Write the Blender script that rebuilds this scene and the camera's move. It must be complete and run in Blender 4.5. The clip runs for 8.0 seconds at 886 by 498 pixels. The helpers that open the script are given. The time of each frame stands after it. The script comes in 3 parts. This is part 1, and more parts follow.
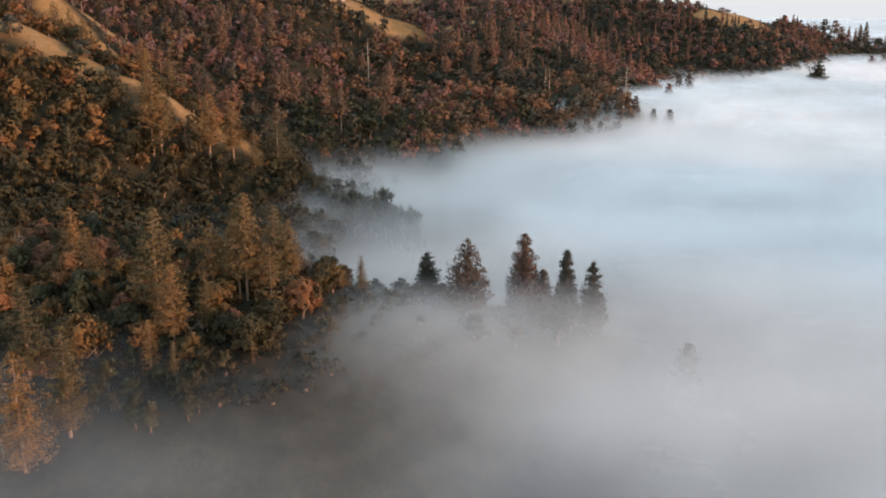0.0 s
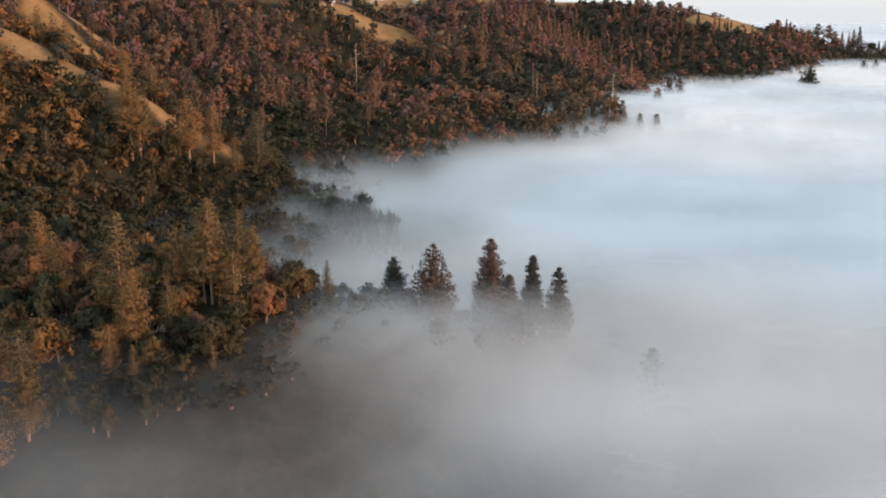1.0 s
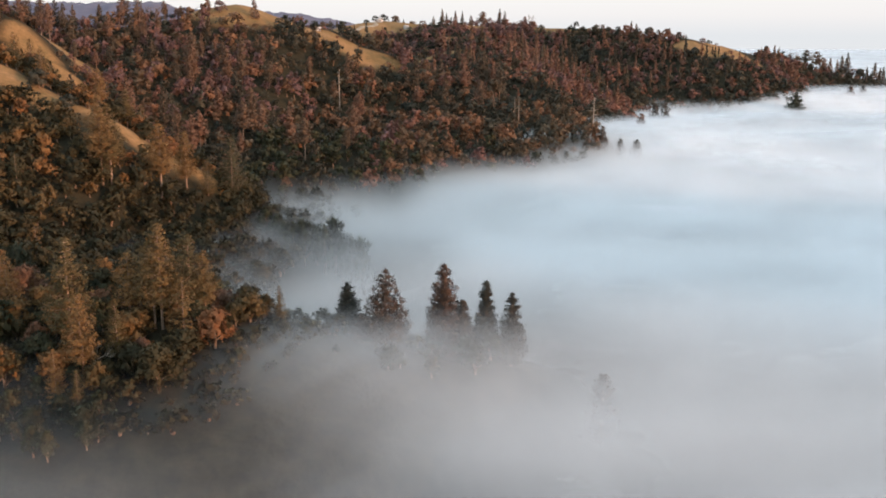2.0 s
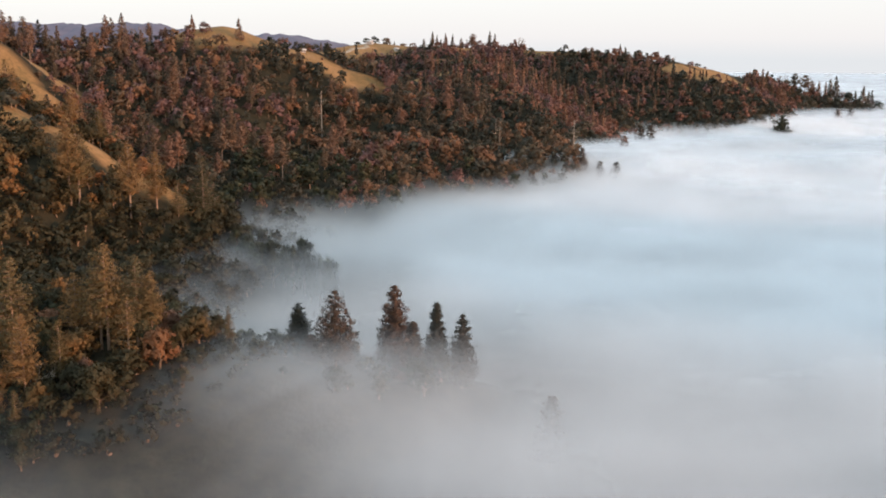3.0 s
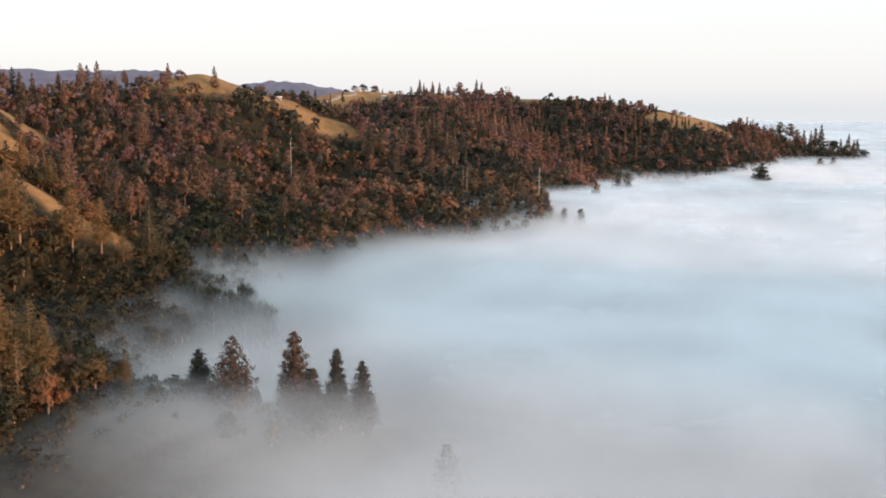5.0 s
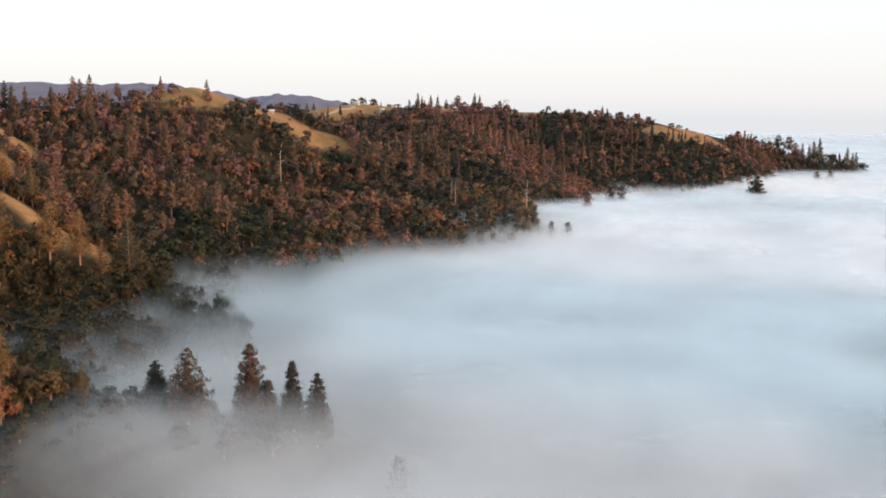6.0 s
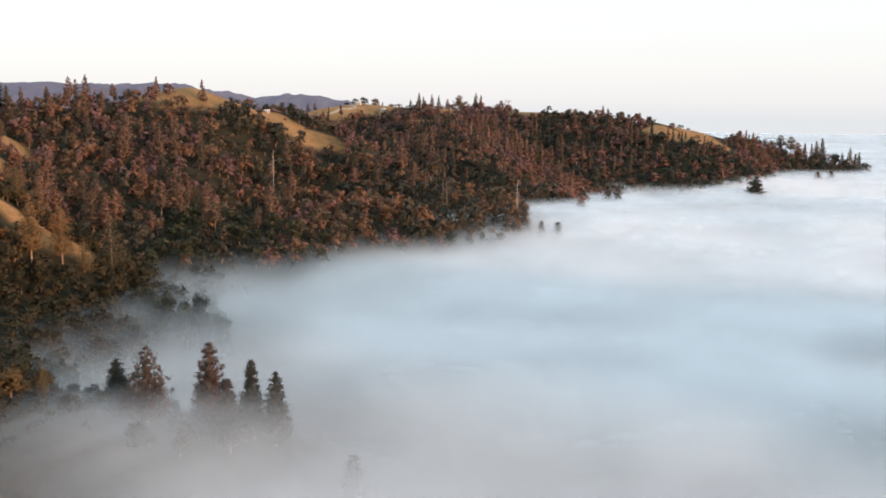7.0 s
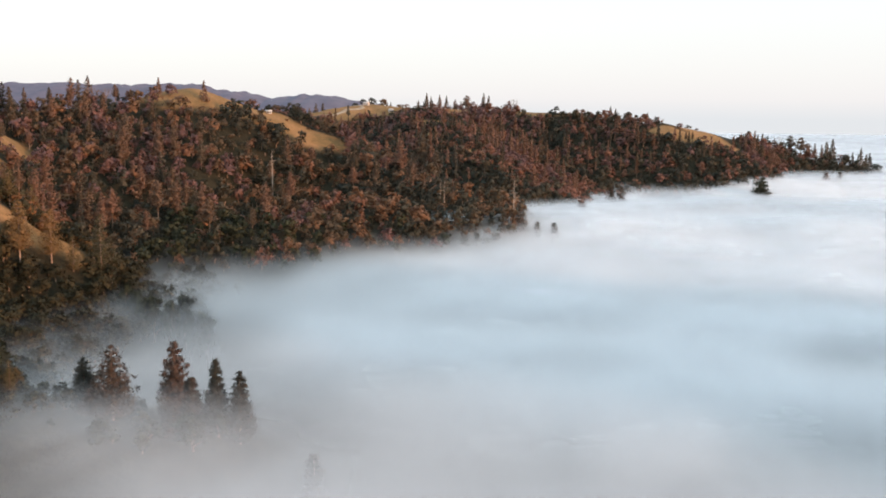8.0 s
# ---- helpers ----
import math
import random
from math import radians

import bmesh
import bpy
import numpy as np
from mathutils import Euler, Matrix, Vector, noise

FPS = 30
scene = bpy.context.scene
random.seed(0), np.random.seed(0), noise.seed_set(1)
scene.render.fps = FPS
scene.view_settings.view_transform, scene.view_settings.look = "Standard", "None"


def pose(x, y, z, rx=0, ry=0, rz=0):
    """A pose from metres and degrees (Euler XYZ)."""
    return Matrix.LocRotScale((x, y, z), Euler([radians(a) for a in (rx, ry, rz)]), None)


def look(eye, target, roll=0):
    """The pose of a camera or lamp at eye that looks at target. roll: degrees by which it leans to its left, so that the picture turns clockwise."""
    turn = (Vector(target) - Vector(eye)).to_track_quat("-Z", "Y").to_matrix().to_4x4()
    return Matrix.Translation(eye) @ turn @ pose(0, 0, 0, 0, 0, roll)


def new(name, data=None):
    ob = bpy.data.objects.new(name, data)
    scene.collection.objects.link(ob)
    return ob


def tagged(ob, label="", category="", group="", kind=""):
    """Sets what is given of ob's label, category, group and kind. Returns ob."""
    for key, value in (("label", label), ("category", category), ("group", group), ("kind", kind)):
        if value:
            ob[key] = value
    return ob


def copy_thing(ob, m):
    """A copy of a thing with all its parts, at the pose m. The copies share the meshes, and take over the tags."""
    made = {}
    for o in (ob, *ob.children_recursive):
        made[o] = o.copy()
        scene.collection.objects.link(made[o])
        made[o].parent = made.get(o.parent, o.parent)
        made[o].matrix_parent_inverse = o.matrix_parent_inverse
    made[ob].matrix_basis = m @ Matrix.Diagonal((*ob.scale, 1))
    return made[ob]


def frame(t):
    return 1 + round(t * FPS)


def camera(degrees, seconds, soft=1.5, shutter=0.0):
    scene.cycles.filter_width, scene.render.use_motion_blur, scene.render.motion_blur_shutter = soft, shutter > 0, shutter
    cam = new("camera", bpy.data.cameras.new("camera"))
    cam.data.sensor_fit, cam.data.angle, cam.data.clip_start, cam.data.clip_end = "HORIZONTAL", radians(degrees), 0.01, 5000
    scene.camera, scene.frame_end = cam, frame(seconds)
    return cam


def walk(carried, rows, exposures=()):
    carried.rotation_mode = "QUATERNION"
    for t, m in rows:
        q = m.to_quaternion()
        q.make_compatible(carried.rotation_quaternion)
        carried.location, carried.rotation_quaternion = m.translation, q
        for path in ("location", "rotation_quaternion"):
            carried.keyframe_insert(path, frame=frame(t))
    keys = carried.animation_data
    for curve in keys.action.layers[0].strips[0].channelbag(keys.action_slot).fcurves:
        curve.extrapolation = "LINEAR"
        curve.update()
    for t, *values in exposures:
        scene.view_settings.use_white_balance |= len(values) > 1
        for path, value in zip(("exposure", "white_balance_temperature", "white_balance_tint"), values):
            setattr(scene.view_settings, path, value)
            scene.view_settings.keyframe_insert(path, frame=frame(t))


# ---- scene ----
cam = camera(50.0, 8.0, soft=1.8)
PATH = [
    (0, (1.503, 0.054, 69.321), (1.519, 1.991, 68.824), 0.1),
    (0.5, (6.003, -0.598, 69.645), (6.018, 1.339, 69.147), 0.1),
    (1, (10.141, -0.782, 69.889), (10.155, 1.157, 69.399), 0.2),
    (1.5, (15.981, -1.399, 70.294), (15.994, 0.546, 69.829), 0.2),
    (3, (34.236, -1.493, 70.549), (34.248, 0.467, 70.152), 0.5),
    (3.5, (41.385, -1.644, 70.758), (41.395, 0.321, 70.385), 0.5),
    (4, (47.715, -1.729, 70.899), (47.719, 0.24, 70.547), 0.5),
    (4.5, (54.711, -1.966, 71.041), (54.709, 0.007, 70.714), 0.6),
    (6, (75.22, -3.025, 71.548), (75.19, -1.044, 71.272), 0.7),
    (6.5, (82.236, -3.334, 71.557), (82.194, -1.353, 71.281), 0.7),
    (7, (89.073, -3.826, 71.914), (89.016, -1.846, 71.637), 0.7),
    (7.5, (97.017, -3.97, 71.955), (96.937, -1.991, 71.678), 0.7),
    (8, (103.309, -3.885, 72.209), (103.211, -1.906, 71.932), 0.7),
]
walk(cam, [(t, look(eye, target, roll)) for t, eye, target, roll in PATH])

# ---- world, sun and exposure ----
SUN_AZ, SUN_EL = 121.0, 8.5   # degrees clockwise from +y, degrees above the horizon
world = bpy.data.worlds.new("sky")
scene.world = world
world.use_nodes = True
wn, wl = world.node_tree.nodes, world.node_tree.links
wn.clear()
sky = wn.new("ShaderNodeTexSky")
sky.sky_type, sky.sun_disc = "NISHITA", False
sky.sun_elevation, sky.sun_rotation = radians(SUN_EL), radians(SUN_AZ)
sky.air_density, sky.dust_density, sky.ozone_density = 1.0, 2.0, 1.5
bg_sky = wn.new("ShaderNodeBackground")
bg_sky.inputs["Strength"].default_value = 0.05
wl.new(sky.outputs[0], bg_sky.inputs["Color"])
# thin bright high cloud, whiter low down
veil = wn.new("ShaderNodeBackground")
veil.inputs["Strength"].default_value = 1.25
wc = wn.new("ShaderNodeTexCoord")
wsep = wn.new("ShaderNodeSeparateXYZ")
wramp = wn.new("ShaderNodeValToRGB")
els = wramp.color_ramp.elements
els.new(0.02), els.new(0.1), els.new(0.25)
for el, (at, colour) in zip(els, [(0.0, (0.61, 0.63, 0.66)), (0.02, (0.685, 0.672, 0.687)), (0.10, (0.72, 0.72, 0.725)), (0.25, (0.70, 0.745, 0.78)), (0.7, (0.80, 0.90, 0.955))]):
    el.position, el.color = at, (*colour, 1)
wl.new(wc.outputs["Generated"], wsep.inputs[0])
wl.new(wsep.outputs["Z"], wramp.inputs[0])
wl.new(wramp.outputs[0], veil.inputs["Color"])
wadd = wn.new("ShaderNodeAddShader")
wl.new(bg_sky.outputs[0], wadd.inputs[0])
wl.new(veil.outputs[0], wadd.inputs[1])
wout = wn.new("ShaderNodeOutputWorld")
wl.new(wadd.outputs[0], wout.inputs["Surface"])

sun = new("sun", bpy.data.lights.new("sun", "SUN"))
sun.data.energy, sun.data.angle, sun.data.color = 5.0, radians(3.0), (1.0, 0.50, 0.28)
sa, se = radians(SUN_AZ), radians(SUN_EL)
sun.matrix_world = look((200, -200, 300), (200 - math.sin(sa) * math.cos(se), -200 - math.cos(sa) * math.cos(se), 300 - math.sin(se)))
scene.view_settings.exposure = 0.0
scene.cycles.transparent_max_bounces = 40


# ---- noise and terrain in plan ----
def lattice(ix, iy, seed):
    h = (ix * 374761393 + iy * 668265263 + seed * 1442695041) & 0xFFFFFFFF
    h = ((h ^ (h >> 13)) * 1274126177) & 0xFFFFFFFF
    return ((h ^ (h >> 16)) & 0xFFFF) / 65535.0 * 2 - 1


def value_noise(x, y, size, seed=0):
    """Smooth noise between -1 and 1 with lumps of that many metres."""
    u, v = np.asarray(x, float) / size, np.asarray(y, float) / size
    iu, iv = np.floor(u).astype(np.int64), np.floor(v).astype(np.int64)
    fu, fv = u - iu, v - iv
    fu, fv = fu * fu * (3 - 2 * fu), fv * fv * (3 - 2 * fv)
    a, b = lattice(iu, iv, seed), lattice(iu + 1, iv, seed)
    c, d = lattice(iu, iv + 1, seed), lattice(iu + 1, iv + 1, seed)
    return (a * (1 - fu) + b * fu) * (1 - fv) + (c * (1 - fu) + d * fu) * fv


# each ridge: crest line (x, y, height), steepness of its sides, rounding of its top
RIDGES = {
    "near spur": ([(-330, 330, 70), (-135, 285, 6), (-95, 245, 4), (-40, 214, 4), (-28, 219, 5), (-20, 222, 2), (-8, 224, -1), (6, 227, -3), (25, 229, -4), (42, 227, -10), (52, 222, -23), (80, 210, -42), (130, 190, -54)], 0.40, 12),
    "meadow spur": ([(-330, 430, 118), (-175, 400, 64), (-122, 391, 41), (-80, 396, 17), (-66, 395, 5), (-52, 393, -11), (-38, 390, -17), (-20, 388, -14), (-12, 387, -19), (4, 384, -30), (60, 378, -50)], 0.42, 8),
    "side spur": ([(-420, 560, 150), (-260, 530, 100), (-201, 515, 77), (-170, 503, 49), (-140, 498, 20), (-112, 490, -12)], 0.50, 9),
    "knoll ridge": ([(-450, 560, 92), (-228, 610, 71), (-177, 660, 74), (-125, 715, 91), (-68, 731, 74), (-22, 722, 57), (30, 690, 34), (80, 640, 20), (110, 595, 11), (118, 581, 6), (127, 572, -4), (142, 562, -20)], 0.46, 18),
    "knoll rib west": ([(-125, 712, 88), (-108, 620, 38), (-92, 545, 10), (-82, 498, -9)], 0.42, 10),
    "knoll rib middle": ([(-68, 728, 70), (-46, 650, 24), (-30, 590, 9), (-16, 545, -3), (-4, 512, -14)], 0.42, 10),
    "knoll rib east": ([(30, 690, 31), (44, 625, 18), (54, 592, 12), (58, 566, 1), (60, 548, -10)], 0.42, 10),
    "shore shelf": ([(-100, 482, 1), (-72, 474, -1), (-40, 486, 0), (-8, 514, 2), (30, 549, 6), (58, 562, 8), (85, 574, 9), (106, 583, 9)], 0.6, 6),
    "upper shelf": ([(-88, 508, 9), (-50, 526, 10), (-12, 547, 12), (22, 574, 15)], 0.3, 8),
    "west rib": ([(-228, 610, 64), (-190, 565, 40), (-160, 545, 22)], 0.42, 10),
    "crest rib west": ([(190, 1095, 73), (200, 980, 38), (205, 860, 0)], 0.40, 14),
    "crest rib east": ([(286, 1034, 63), (280, 960, 26), (280, 905, 2)], 0.40, 12),
    "foreground apron": ([(-200, 150, -2), (-60, 132, -17), (0, 124, -21), (60, 112, -28), (150, 100, -42)], 0.18, 10),
    # added ridge out of view, its peak set to shade a band of fog
    "unseen shade hill": ([(-60, -404, 22), (5, -291, 24), (130, -75, 18), (180, 12, 12), (240, 40, 9), (310, 40, 5), (362, 70, 8), (395, 108, 69), (412, 240, 69), (432, 292, 34), (460, 350, 4)], 0.85, 14),
    "gully floor": ([(-82, 225, 1), (-68, 295, -9), (-70, 350, -9), (-86, 385, 2)], 0.42, 12),
    "middle spur": ([(30, 1100, 80), (55, 950, 58), (80, 830, 40), (120, 740, 16), (145, 680, -4)], 0.34, 25),
    "back crest": ([(-400, 1000, 70), (-160, 1000, 70), (-90, 1060, 75), (-45, 1142, 86), (30, 1110, 80), (129, 1126, 81), (235, 1072, 70), (288, 1034, 65), (350, 1090, 56), (408, 1108, 44), (488, 1098, 25), (540, 1098, 12), (660, 1100, -30)], 0.48, 20),
}


def ridge_height(x, y, line, steep, rounding):
    """The height of the nearest stretch of the crest, less what the side has fallen."""
    hs, ds = [], []
    for (ax, ay, ah), (bx, by, bh) in zip(line, line[1:]):
        dx, dy = bx - ax, by - ay
        s = np.clip(((x - ax) * dx + (y - ay) * dy) / (dx * dx + dy * dy), 0, 1)
        ds.append(np.hypot(x - ax - s * dx, y - ay - s * dy))
        hs.append(ah + s * (bh - ah))
    ds, hs = np.stack(ds), np.stack(hs)
    d = ds.min(0)
    w = np.exp(-(ds - d) / 9.0)
    return (w * hs).sum(0) / w.sum(0) - steep * (np.sqrt(d * d + rounding * rounding) - rounding)


def ground_height(x, y):
    x, y = np.asarray(x, float), np.asarray(y, float)
    soft = 3.5
    hs = np.stack([ridge_height(x, y, *r) for r in RIDGES.values()])
    top = hs.max(0)
    h = top + soft * np.log(np.exp(np.maximum((hs - top) / soft, -40)).sum(0))
    h = h + 2.2 * value_noise(x, y, 46, 1) + 1.0 * value_noise(x, y, 19, 2) + 0.35 * value_noise(x, y, 7, 3)
    return np.maximum(h, -62 + 3 * value_noise(x, y, 90, 4))


def near_line(x, y, line):
    """The distance in plan to a line of points, and the side (positive towards -y)."""
    best = np.full(np.shape(x), 1e9)
    side = np.zeros(np.shape(x))
    for (ax, ay, *_), (bx, by, *_) in zip(line, line[1:]):
        dx, dy = bx - ax, by - ay
        s = np.clip(((x - ax) * dx + (y - ay) * dy) / (dx * dx + dy * dy), 0, 1)
        px, py = x - ax - s * dx, y - ay - s * dy
        d = np.hypot(px, py)
        side = np.where(d < best, np.where(px * dy - py * dx > 0, 1.0, -1.0), side)
        best = np.minimum(best, d)
    return best, side


# open grass: middle, half length, half width, turn in degrees
MEADOWS = [
    (-160, 393, 50, 9, -13), (-108, 388, 34, 7, 6), (-77, 393, 13, 5, -3), (-188, 548, 24, 17, -25), (-180, 500, 24, 13, -28),
    (-126, 703, 36, 31, 0), (-88, 714, 46, 20, -14), (-42, 710, 36, 16, -12),
    (-30, 1118, 62, 40, 0), (-75, 1070, 34, 30, 20), (55, 1095, 26, 18, 0), (165, 1106, 40, 18, -15),
    (298, 1008, 34, 20, -20), (336, 1042, 44, 32, -40), (30, 935, 28, 14, 20), (92, 845, 16, 17, 0), (-118, 258, 9, 7, 0), (40, 1010, 22, 14, 10),
]


def grassiness(x, y):
    """1 in open grass, 0 under trees."""
    x, y = np.asarray(x, float), np.asarray(y, float)
    out = np.zeros(x.shape)
    wob = 0.22 * value_noise(x, y, 16, 8) + 0.12 * value_noise(x, y, 6, 9)
    for cx, cy, a, b, turn in MEADOWS:
        c, s = math.cos(radians(turn)), math.sin(radians(turn))
        u, v = ((x - cx) * c + (y - cy) * s) / a, (-(x - cx) * s + (y - cy) * c) / b
        out = np.maximum(out, np.clip((1.12 + wob - np.hypot(u, v)) * 5, 0, 1))
    return out


FOG_PROFILE = ([0, 90, 150, 228, 300, 385, 480, 545, 600, 700, 860, 960, 1100, 2500, 6000], [-2, -3, -1, 3.0, 1.5, -0.5, 2.5, 6, 10.5, 11, 6, 15.5, 16.5, 16, 4])


def fog_top(x, y):
    x, y = np.asarray(x, float), np.asarray(y, float)
    base = np.interp(y, *FOG_PROFILE)
    far = np.clip((y - 350) / 700, 0, 1)
    wave = (1.2 + 2.2 * far) * value_noise(x * 0.7, y * 1.2, 80, 21) + 0.9 * value_noise(x, y, 48, 22)
    swell = 5 * np.clip((x - 300) / 500, 0, 1) * value_noise(x * 0.5, y, 240, 23)
    spit = 2.0 * np.clip((x - 60) / 60, 0, 1) * np.clip((y - 520) / 60, 0, 1) * np.clip((800 - y) / 150, 0, 1)
    east = 4 * np.clip((x - 285) / 55, 0, 1) * np.clip((y - 872) / 50, 0, 1) * np.clip((2500 - y) / 900, 0, 1)
    billow = 4.5 * np.maximum(0, value_noise(x, y, 75, 24) + 0.1) * np.clip((x - 90) / 50, 0, 1) * np.clip((y - 190) / 50, 0, 1) * np.clip((520 - y) / 120, 0, 1)
    pocket = -2.5 * np.clip((10 - x) / 50, 0, 1) * np.clip((y - 240) / 30, 0, 1) * np.clip((440 - y) / 30, 0, 1)
    drape = 4.0 * np.exp(-(((x - 8) / 40) ** 4) - ((y - 214) / 24) ** 4)
    return base + (wave + swell) * np.clip((1260 - y) / 260, 0, 1) * np.clip((900 - x) / 250, 0, 1) + spit + east + pocket + billow + drape


def fog_density(x, y):
    """How much light a metre of the fog's depth takes away: thin drifts over the near slope, thicker out in the bay."""
    out = 0.00034 * np.clip(y, 130, 1300)
    open_bay = np.clip((x + 30) / 205, 0, 1)
    least = 0.23 + 0.29 * np.clip((y - 175) / 30, 0, 1)
    open_bay = least + (1.6 - least) * open_bay * open_bay * (3 - 2 * open_bay)
    bay = np.clip((y - 225) / 70, 0, 1)
    out = out * (open_bay + (np.maximum(open_bay, 0.62 - 0.27 * np.clip(-(x + 12) / 30, 0, 1) * np.clip((430 - y) / 40, 0, 1)) - open_bay) * bay)
    out = out * (1 - 0.4 * np.exp(-(((y - 495) / 60) ** 2)) * np.clip((130 - x) / 80, 0, 1))
    out = out + 0.03 * np.exp(-(((x - 10) / 42) ** 4) - ((y - 219) / 17) ** 4)
    return out * np.clip(1 + 0.45 * value_noise(x, y, 44, 27) + 0.25 * value_noise(x, y, 19, 28), 0.25, 1.7)


# ---- materials ----
def material(name):
    m = bpy.data.materials.new(name)
    m.use_nodes = True
    m.node_tree.nodes.clear()
    return m, m.node_tree.nodes, m.node_tree.links


def ramp(nodes, stops):
    r = nodes.new("ShaderNodeValToRGB")
    els = r.color_ramp.elements
    while len(els) < len(stops):
        els.new(0.5)
    for e, (p, c) in zip(els, stops):
        e.position, e.color = p, (*c, 1)
    return r


def mixed(nodes, links, fac, a, b, how="MIX"):
    m = nodes.new("ShaderNodeMix")
    m.data_type, m.blend_type = "RGBA", how
    for socket, value in ((m.inputs[0], fac), (m.inputs[6], a), (m.inputs[7], b)):
        if isinstance(value, (int, float)):
            socket.default_value = value
        elif isinstance(value, tuple):
            socket.default_value = (*value, 1)
        else:
            links.new(value, socket)
    return m.outputs[2]


def noise_tex(nodes, links, size, detail=4.0, rough=0.6, stretch=(1, 1, 1), world_space=True):
    if world_space:
        src = nodes.new("ShaderNodeNewGeometry").outputs["Position"]
    else:
        src = nodes.new("ShaderNodeTexCoord").outputs["Object"]
    mp = nodes.new("ShaderNodeMapping")
    mp.inputs["Scale"].default_value = [s / size for s in stretch]
    links.new(src, mp.inputs[0])
    n = nodes.new("ShaderNodeTexNoise")
    n.inputs["Scale"].default_value, n.inputs["Detail"].default_value, n.inputs["Roughness"].default_value = 1.0, detail, rough
    links.new(mp.outputs[0], n.inputs["Vector"])
    return n.outputs["Fac"]


def leaf_material(name, stops, source, spread=0.2):
    """Foliage: one tint a tree, lighter and darker leaves, some light through the leaf."""
    m, n, l = material(name)
    if source == "tree":
        tint = n.new("ShaderNodeObjectInfo").outputs["Random"]
    else:
        at = n.new("ShaderNodeAttribute")
        at.attribute_name = "tint"
        tint = at.outputs["Fac"]
    colour = ramp(n, stops)
    l.new(tint, colour.inputs[0])
    island = n.new("ShaderNodeNewGeometry").outputs["Random Per Island"]
    shade = ramp(n, [(0.0, (1 - spread,) * 3), (0.6, (1, 1, 1)), (1.0, (1 + spread * 0.9, 1 + spread * 0.75, 1 + spread * 0.5))])
    l.new(island, shade.inputs[0])
    c = mixed(n, l, 1.0, colour.outputs[0], shade.outputs[0], "MULTIPLY")
    patch = ramp(n, [(0.3, (0.8, 0.86, 0.85)), (0.7, (1.18, 1.05, 0.9))])
    l.new(noise_tex(n, l, 3.0, 2.0), patch.inputs[0])
    c = mixed(n, l, 1.0, c, patch.outputs[0], "MULTIPLY")
    p = n.new("ShaderNodeBsdfPrincipled")
    p.inputs["Roughness"].default_value = 0.65
    p.inputs["Specular IOR Level"].default_value = 0.18
    l.new(c, p.inputs["Base Color"])
    tr = n.new("ShaderNodeBsdfTranslucent")
    l.new(c, tr.inputs["Color"])
    mx = n.new("ShaderNodeMixShader")
    mx.inputs[0].default_value = 0.25
    l.new(p.outputs[0], mx.inputs[1])
    l.new(tr.outputs[0], mx.inputs[2])
    out = n.new("ShaderNodeOutputMaterial")
    l.new(mx.outputs[0], out.inputs["Surface"])
    return m


# farther oaks and firs: leaf colours carry the blue and mauve of haze
OAK_HAZE = [(0.0, (0.046, 0.054, 0.048)), (0.28, (0.076, 0.076, 0.062)), (0.46, (0.135, 0.104, 0.076)), (0.68, (0.225, 0.132, 0.086)), (0.85, (0.208, 0.116, 0.100)), (1.0, (0.165, 0.108, 0.118))]
FIR_HAZE = [(0.0, (0.050, 0.054, 0.050)), (0.35, (0.115, 0.092, 0.070)), (1.0, (0.200, 0.124, 0.098))]
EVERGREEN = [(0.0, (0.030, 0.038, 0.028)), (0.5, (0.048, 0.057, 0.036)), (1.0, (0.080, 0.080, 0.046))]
OAK_GOLD = [(0.0, (0.034, 0.036, 0.024)), (0.34, (0.064, 0.057, 0.032)), (0.54, (0.126, 0.092, 0.046)), (0.72, (0.225, 0.128, 0.056)), (0.88, (0.21, 0.105, 0.060)), (1.0, (0.14, 0.090, 0.072))]
FIR_GOLD = [(0.0, (0.072, 0.070, 0.042)), (0.4, (0.128, 0.100, 0.050)), (1.0, (0.205, 0.128, 0.060))]
oak_near_leaf = leaf_material("oak_near_leaf", OAK_GOLD, "tree")
fir_near_leaf = leaf_material("fir_near_needles", FIR_GOLD, "tree")
spur_needles = leaf_material("spur_needles", [(0.0, (0.040, 0.044, 0.040)), (0.5, (0.066, 0.054, 0.046)), (1.0, (0.105, 0.064, 0.054))], "tree")
oak_leaf = leaf_material("oak_leaf", OAK_HAZE, "tree")
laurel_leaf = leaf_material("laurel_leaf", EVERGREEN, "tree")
fir_leaf = leaf_material("fir_needles", FIR_HAZE, "tree")
oak_wood_leaf = leaf_material("oak_wood_leaf", OAK_HAZE, "attribute")
oak_gold_leaf = leaf_material("oak_gold_leaf", OAK_GOLD, "attribute")
fir_wood_leaf = leaf_material("fir_wood_needles", FIR_HAZE, "attribute")


def bark_material(name, dark, light):
    m, n, l = material(name)
    c = ramp(n, [(0.3, dark), (0.7, light)])
    l.new(noise_tex(n, l, 0.8, 5.0, 0.7, (3, 3, 0.5)), c.inputs[0])
    p = n.new("ShaderNodeBsdfPrincipled")
    p.inputs["Roughness"].default_value = 0.9
    l.new(c.outputs[0], p.inputs["Base Color"])
    b = n.new("ShaderNodeBump")
    b.inputs["Strength"].default_value, b.inputs["Distance"].default_value = 0.6, 0.1
    l.new(noise_tex(n, l, 0.3, 4.0, 0.7, (3, 3, 0.4)), b.inputs["Height"])
    l.new(b.outputs[0], p.inputs["Normal"])
    l.new(p.outputs[0], n.new("ShaderNodeOutputMaterial").inputs["Surface"])
    return m


